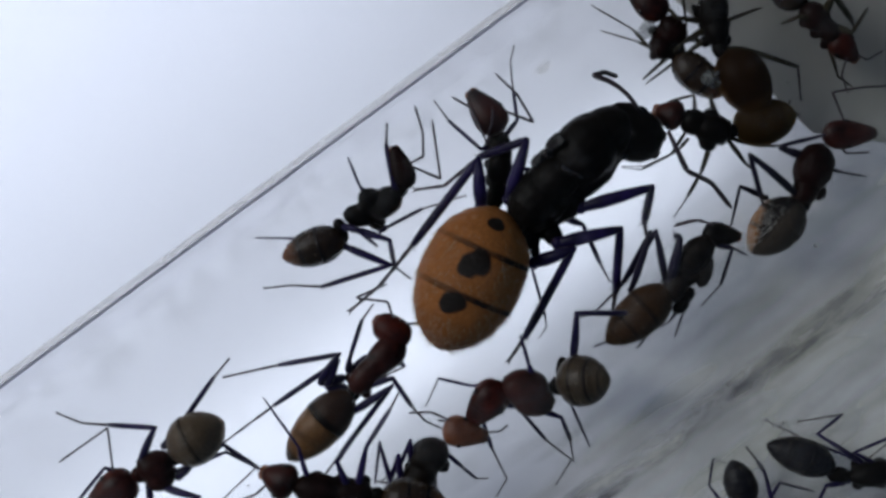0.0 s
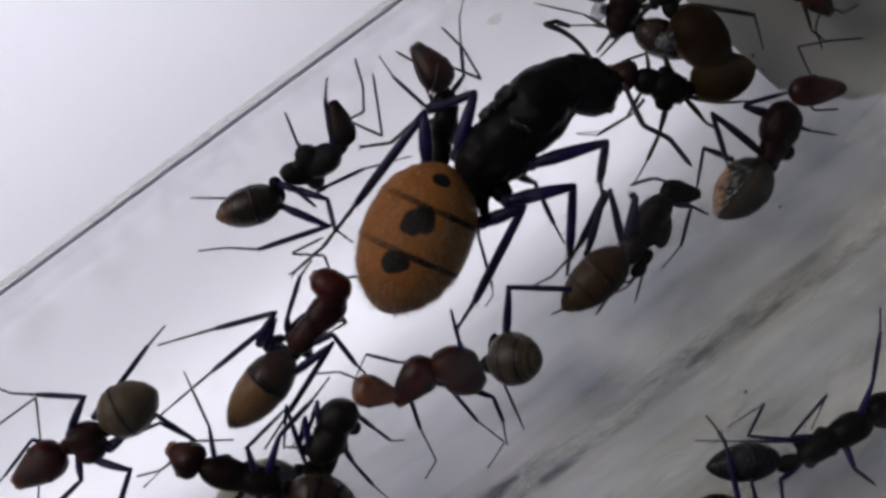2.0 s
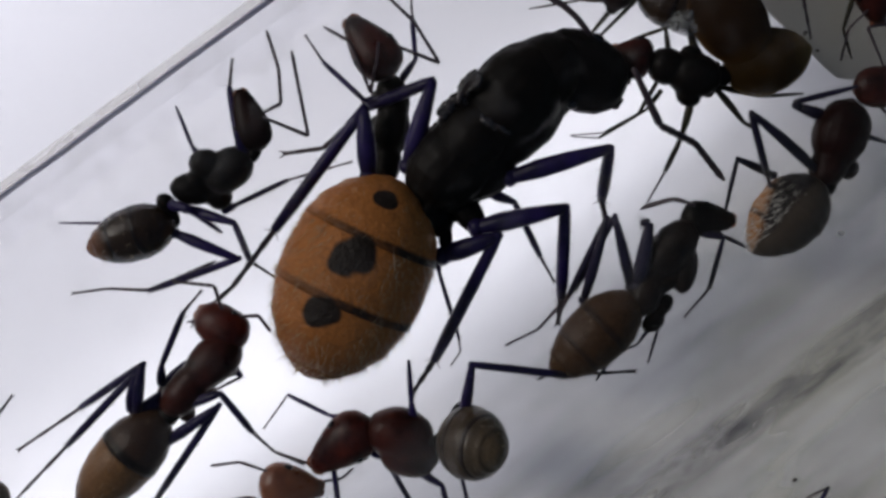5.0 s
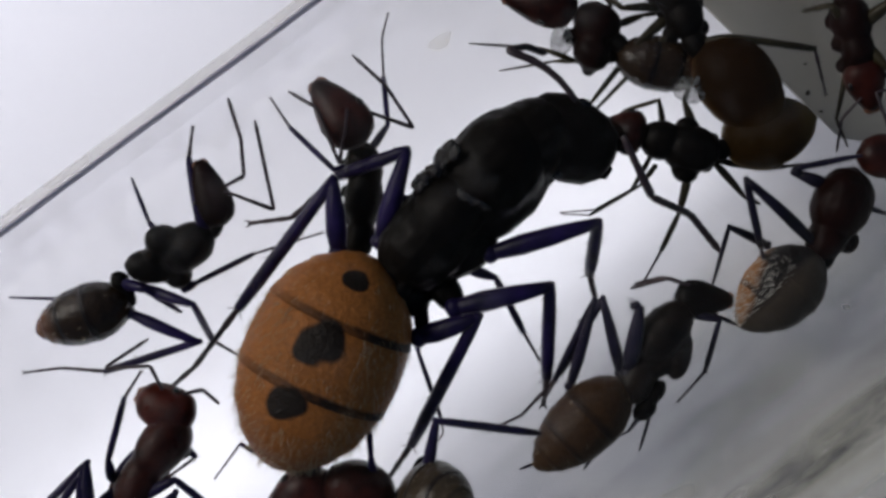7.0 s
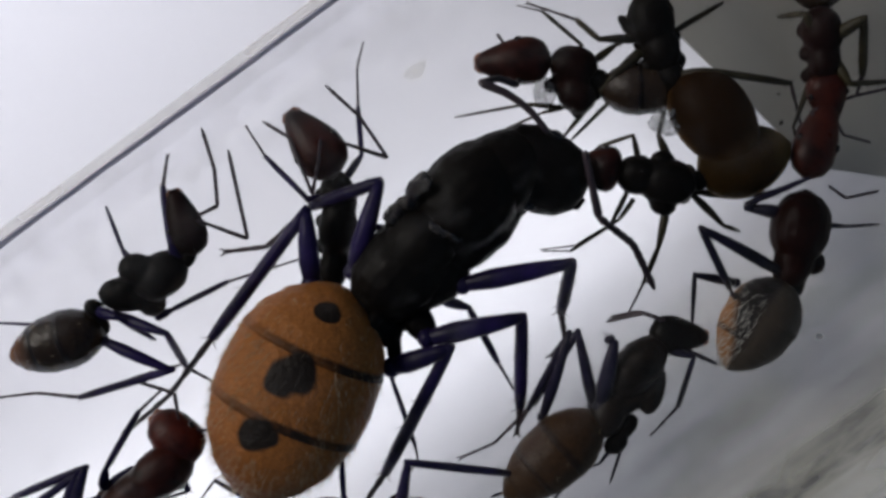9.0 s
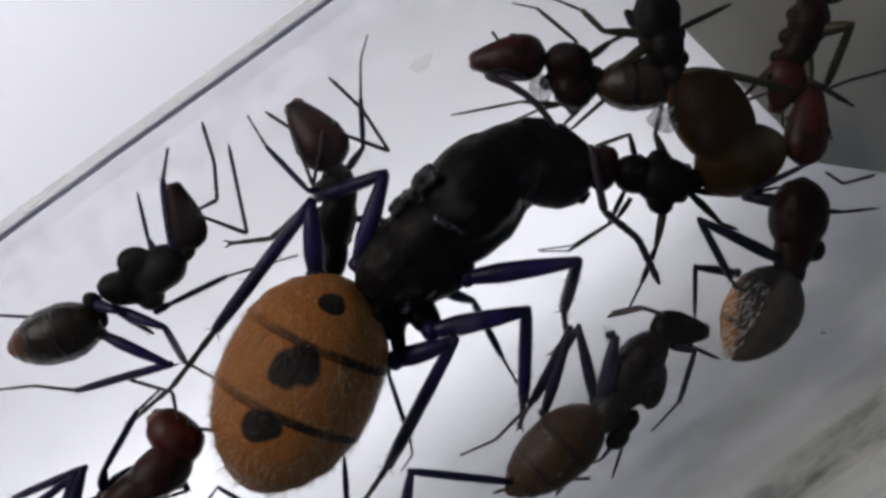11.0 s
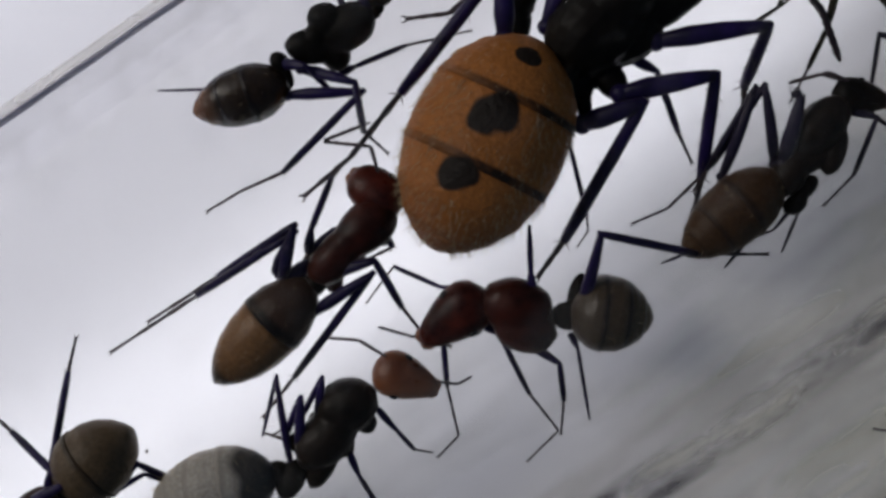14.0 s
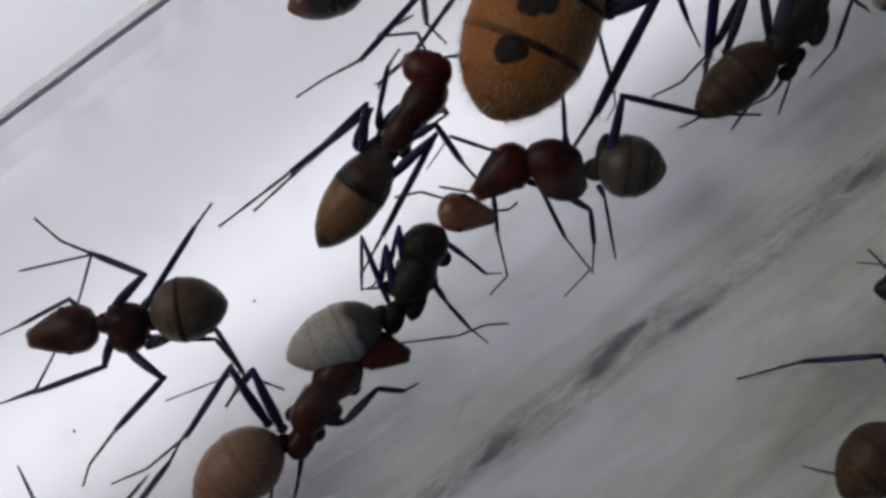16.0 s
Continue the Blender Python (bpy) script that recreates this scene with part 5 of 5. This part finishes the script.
def motions():
    """Everything that moves, besides the camera."""
    swing(pieces(w12, "leg")[0], [(0, -3), (3, -3), (11, -20), (13.8, -46), (14.6, -46), (15.0, -34), (15.5, -4), (16, 0)])
    swing(pieces(w12, "leg")[1], [(0, -28, 0.3, 0.5), (3, -28, 0.3, 0.5), (11, 0, 0, 0), (14, -6, 0, 0), (14.5, -15, 0, 0), (15, -28, 0, 0), (15.5, -10, 0, 0), (16, 0, 0, 0)])
    swing(pieces(w3, "leg")[1], [(0, -20, -0.5, 0), (3.2, -20, -0.5, 0), (5.2, 0, 0, 0), (16, 0, 0, 0)])
    swing(pieces(w3, "leg")[2], [(0, -8), (3.2, -8), (5.2, 0), (13.3, 0), (14.2, -14), (14.8, -17), (15.5, -19), (16, -16)])
    swing(pieces(w1, "leg")[0], [(0, 0), (9.2, 0), (11.3, -8, 0.9, 0.1), (16, -8, 0.9, 0.1)])
    swing(pieces(w1, "leg")[4], [(0, 0), (11.9, 0), (12.4, 24), (16, 24)])
    swing(pieces(queen, "antenna")[1], [(0, 14, 0.35, -0.6), (8.4, 14, 0.35, -0.6), (9.0, 0, 0, 0), (16, 0, 0, 0)])
    swing(pieces(queen, "leg")[3], [(0, 4.6), (8.3, 4.6), (9.0, 0), (11.5, -2.5), (16, -2.5)])
    swing(pieces(w4, "leg")[1], [(0, -4, 0.5, 0.9), (2, -4, 0.5, 0.9), (3, 10, 0.4, 0.6), (5.5, 0, 0, 0.2), (12, 0, 0, 0), (16, 0, 0, 0)])
    rear = pieces(w4, "abdomen")[0]
    walk(rear, [(t, pose(*rear.location, 0, -lift, 0)) for t, lift in ((0, 34), (3.2, 40), (5.5, 52), (7, 50), (11, 10), (12.5, 0), (16, 0))])
    swing(pieces(w6, "head")[0], [(0, 0), (7.5, 0), (8.5, 22), (9.0, 60), (11.5, 66), (16, 66)])
    travel(w3, [(0.0, -9.90, -8.99, -1), (1.5, -10.05, -8.69, 5), (2.0, -9.99, -8.66, 2), (2.5, -10.21, -8.55, 2), (3.0, -10.70, -8.76, 6), (5.5, -10.84, -8.00, -1), (6.0, -11.20, -8.03, 2), (6.5, -11.32, -7.79, 6), (7.0, -11.00, -8.10, 9), (9.0, -10.36, -7.67, -9), (11.5, -10.59, -8.31, -7), (12.0, -11.14, -8.82, -5), (12.5, -10.40, -8.31, -3), (13.0, -10.05, -8.52, 0), (13.5, -9.80, -8.36, -3), (14.0, -9.54, -7.84, -1), (14.5, -9.80, -7.94, 2), (15.0, -9.76, -7.75, 5), (15.5, -9.98, -7.81, 7), (16.0, -9.85, -7.79, 6)])
    travel(w4, [(0.0, -0.98, -9.80, 12), (1.0, -1.66, -10.32, 14), (1.5, -2.16, -9.81, 7), (2.0, -1.96, -10.42, 11), (3.0, -2.08, -10.14, -2), (5.5, -2.28, -9.86, 0), (7.0, -2.73, -8.60, -1), (12.5, -2.66, -9.63, 0), (13.0, -2.61, -9.63, 1), (14.5, -2.70, -9.62, 0), (15.5, -2.91, -9.30, 1), (16.0, -2.89, -9.50, 0)])
    travel(w11, [(0.0, -6.79, -14.53, -6), (1.0, -7.20, -14.37, -6), (2.0, -8.59, -14.17, -4), (3.0, -8.61, -14.43, 0), (13.0, -10.19, -14.40, -13), (13.5, -9.72, -14.10, -17), (14.0, -9.36, -14.29, -12), (14.5, -9.06, -14.33, -4), (15.0, -9.04, -14.16, -1), (15.5, -9.18, -13.77, -2), (16.0, -9.10, -14.11, 0)])
    travel(w12, [(0.0, -21.97, -14.73, 21), (0.5, -21.97, -14.83, 21), (1.0, -22.14, -14.84, 21), (1.5, -22.10, -14.77, 21), (2.0, -22.02, -14.85, 21), (2.5, -22.10, -14.90, 21), (3.0, -22.14, -14.88, 21), (13.5, -20.27, -18.66, 31), (14.0, -20.41, -18.18, 31), (14.5, -21.2, -17.3, 28), (15.0, -21.59, -17.51, 24), (15.5, -22.28, -16.85, 7), (16.0, -22.60, -16.75, -2)])
    travel(w6, [(0.0, 14.87, 2.00, -2), (3.0, 15.09, 1.76, -0), (5.5, 14.87, 1.57, -3), (7.0, 14.76, 1.55, -5), (8.0, 14.68, 1.67, -4), (9.0, 14.28, 1.86, 7), (11.5, 14.03, 2.23, 10), (12.5, 14.14, 2.31, 8), (13.0, 13.93, 2.32, 10), (16.0, 13.93, 2.32, 10)])
    travel(w7, [(0.0, 8.72, 4.27, -7), (3.0, 8.56, 3.93, -3), (5.5, 8.62, 3.99, -4), (7.0, 8.68, 3.69, -3), (9.0, 8.82, 3.60, -0), (11.5, 8.38, 3.37, 1), (13.0, 8.08, 3.22, 1), (16.0, 8.08, 3.22, 1)])
    travel(w8, [(0.0, 9.40, 9.80, -9), (1.5, 8.78, 9.18, 0), (3.0, 8.82, 9.39, -1), (5.5, 8.53, 8.72, -2), (7.0, 8.86, 8.68, 1), (9.0, 9.02, 8.64, -0), (11.5, 8.94, 8.53, -4), (16.0, 8.94, 8.53, -4)])
    travel(w9, [(0.0, 7.55, 8.63, -44), (1.5, 7.64, 7.51, -24), (3.0, 7.38, 8.00, -32), (5.5, 7.02, 7.63, -16), (7.0, 6.65, 7.68, -16), (9.0, 6.88, 7.56, 0), (11.5, 6.44, 7.46, 1), (16.0, 6.44, 7.46, 1)])
    travel(w10, [(0.0, 15.35, 10.82, 30), (1.5, 16.06, 10.60, 31), (3.0, 15.19, 11.03, 20), (5.5, 16.55, 8.82, -7), (7.0, 15.64, 8.36, 0), (9.0, 15.6, 8.95, -9), (11.5, 14.66, 8.74, -37), (16.0, 14.66, 8.74, -37)])
    travel(w15, [(0.0, 18.37, -15.18, -26), (1.0, 17.64, -14.81, -7), (1.5, 17.38, -14.98, -1), (2.0, 17.51, -15.02, 0), (2.5, 17.48, -14.88, 0), (3.0, 17.58, -14.90, -5), (16.0, 17.58, -14.90, -5)])
    travel(w16, [(0.0, 11.32, -17.95, 0), (1.0, 12.56, -20.02, 22), (3.0, 15.93, -19.12, 69), (5.5, 18.00, -19.00, 110), (16.0, 22.00, -22.00, 110)])
    travel(w13, [(0.0, -11.44, -15.74, 7), (1.0, -11.55, -16.20, 8), (1.5, -11.83, -16.74, -2), (2.0, -13.04, -16.59, -0), (2.5, -13.43, -16.87, 9), (4.5, -22.00, -19.00, 9), (9.0, -23.50, -26.00, 11), (16.0, -22.50, -27.60, 14)])
    travel(w14, [(0.0, -14.00, -27.00, -10), (13.0, -14.50, -24.50, -20), (14.5, -16.63, -21.39, -17), (15.0, -15.54, -20.66, -16), (15.5, -13.80, -20.32, -5), (16.0, -13.39, -20.03, 0)])
    travel(w5, [(0.0, 7.96, -3.59, 0), (3.0, 7.99, -3.63, 2), (7.0, 7.94, -3.86, 2), (9.0, 7.97, -4.02, -0), (11.5, 7.84, -4.04, 1), (13.0, 7.78, -3.88, 0), (15.5, 7.84, -3.65, -0), (16.0, 7.84, -3.65, -0)])
    travel(w1, [(0.0, -10.26, -0.48, 1.0), (1.0, -10.40, -0.50, 0.8), (2.0, -10.40, -0.57, 0.4), (3.0, -10.42, -0.54, 0.8), (5.5, -10.33, -0.53, 1.7), (7.0, -10.33, -0.53, 1.4), (9.0, -10.32, -0.45, 1.1), (11.5, -10.56, -0.57, 0.9), (12.5, -10.59, -0.47, 1.7), (13.0, -10.54, -0.43, 2.1), (13.5, -10.67, -0.65, 2.1), (14.0, -10.61, -0.64, 2.1), (14.5, -10.67, -0.72, 2.1), (15.0, -10.62, -0.63, 2.1), (15.5, -10.66, -0.50, 2.1), (16.0, -10.66, -0.50, 2.1)])
    travel(w2, [(0.0, -2.89, 2.16, -1), (3.0, -3.07, 1.94, -2), (7.0, -3.11, 1.95, -0), (9.0, -3.09, 1.97, -0), (11.5, -3.31, 1.97, -1), (12.5, -3.33, 2.00, -0), (16.0, -3.33, 2.00, -0)])


motions()
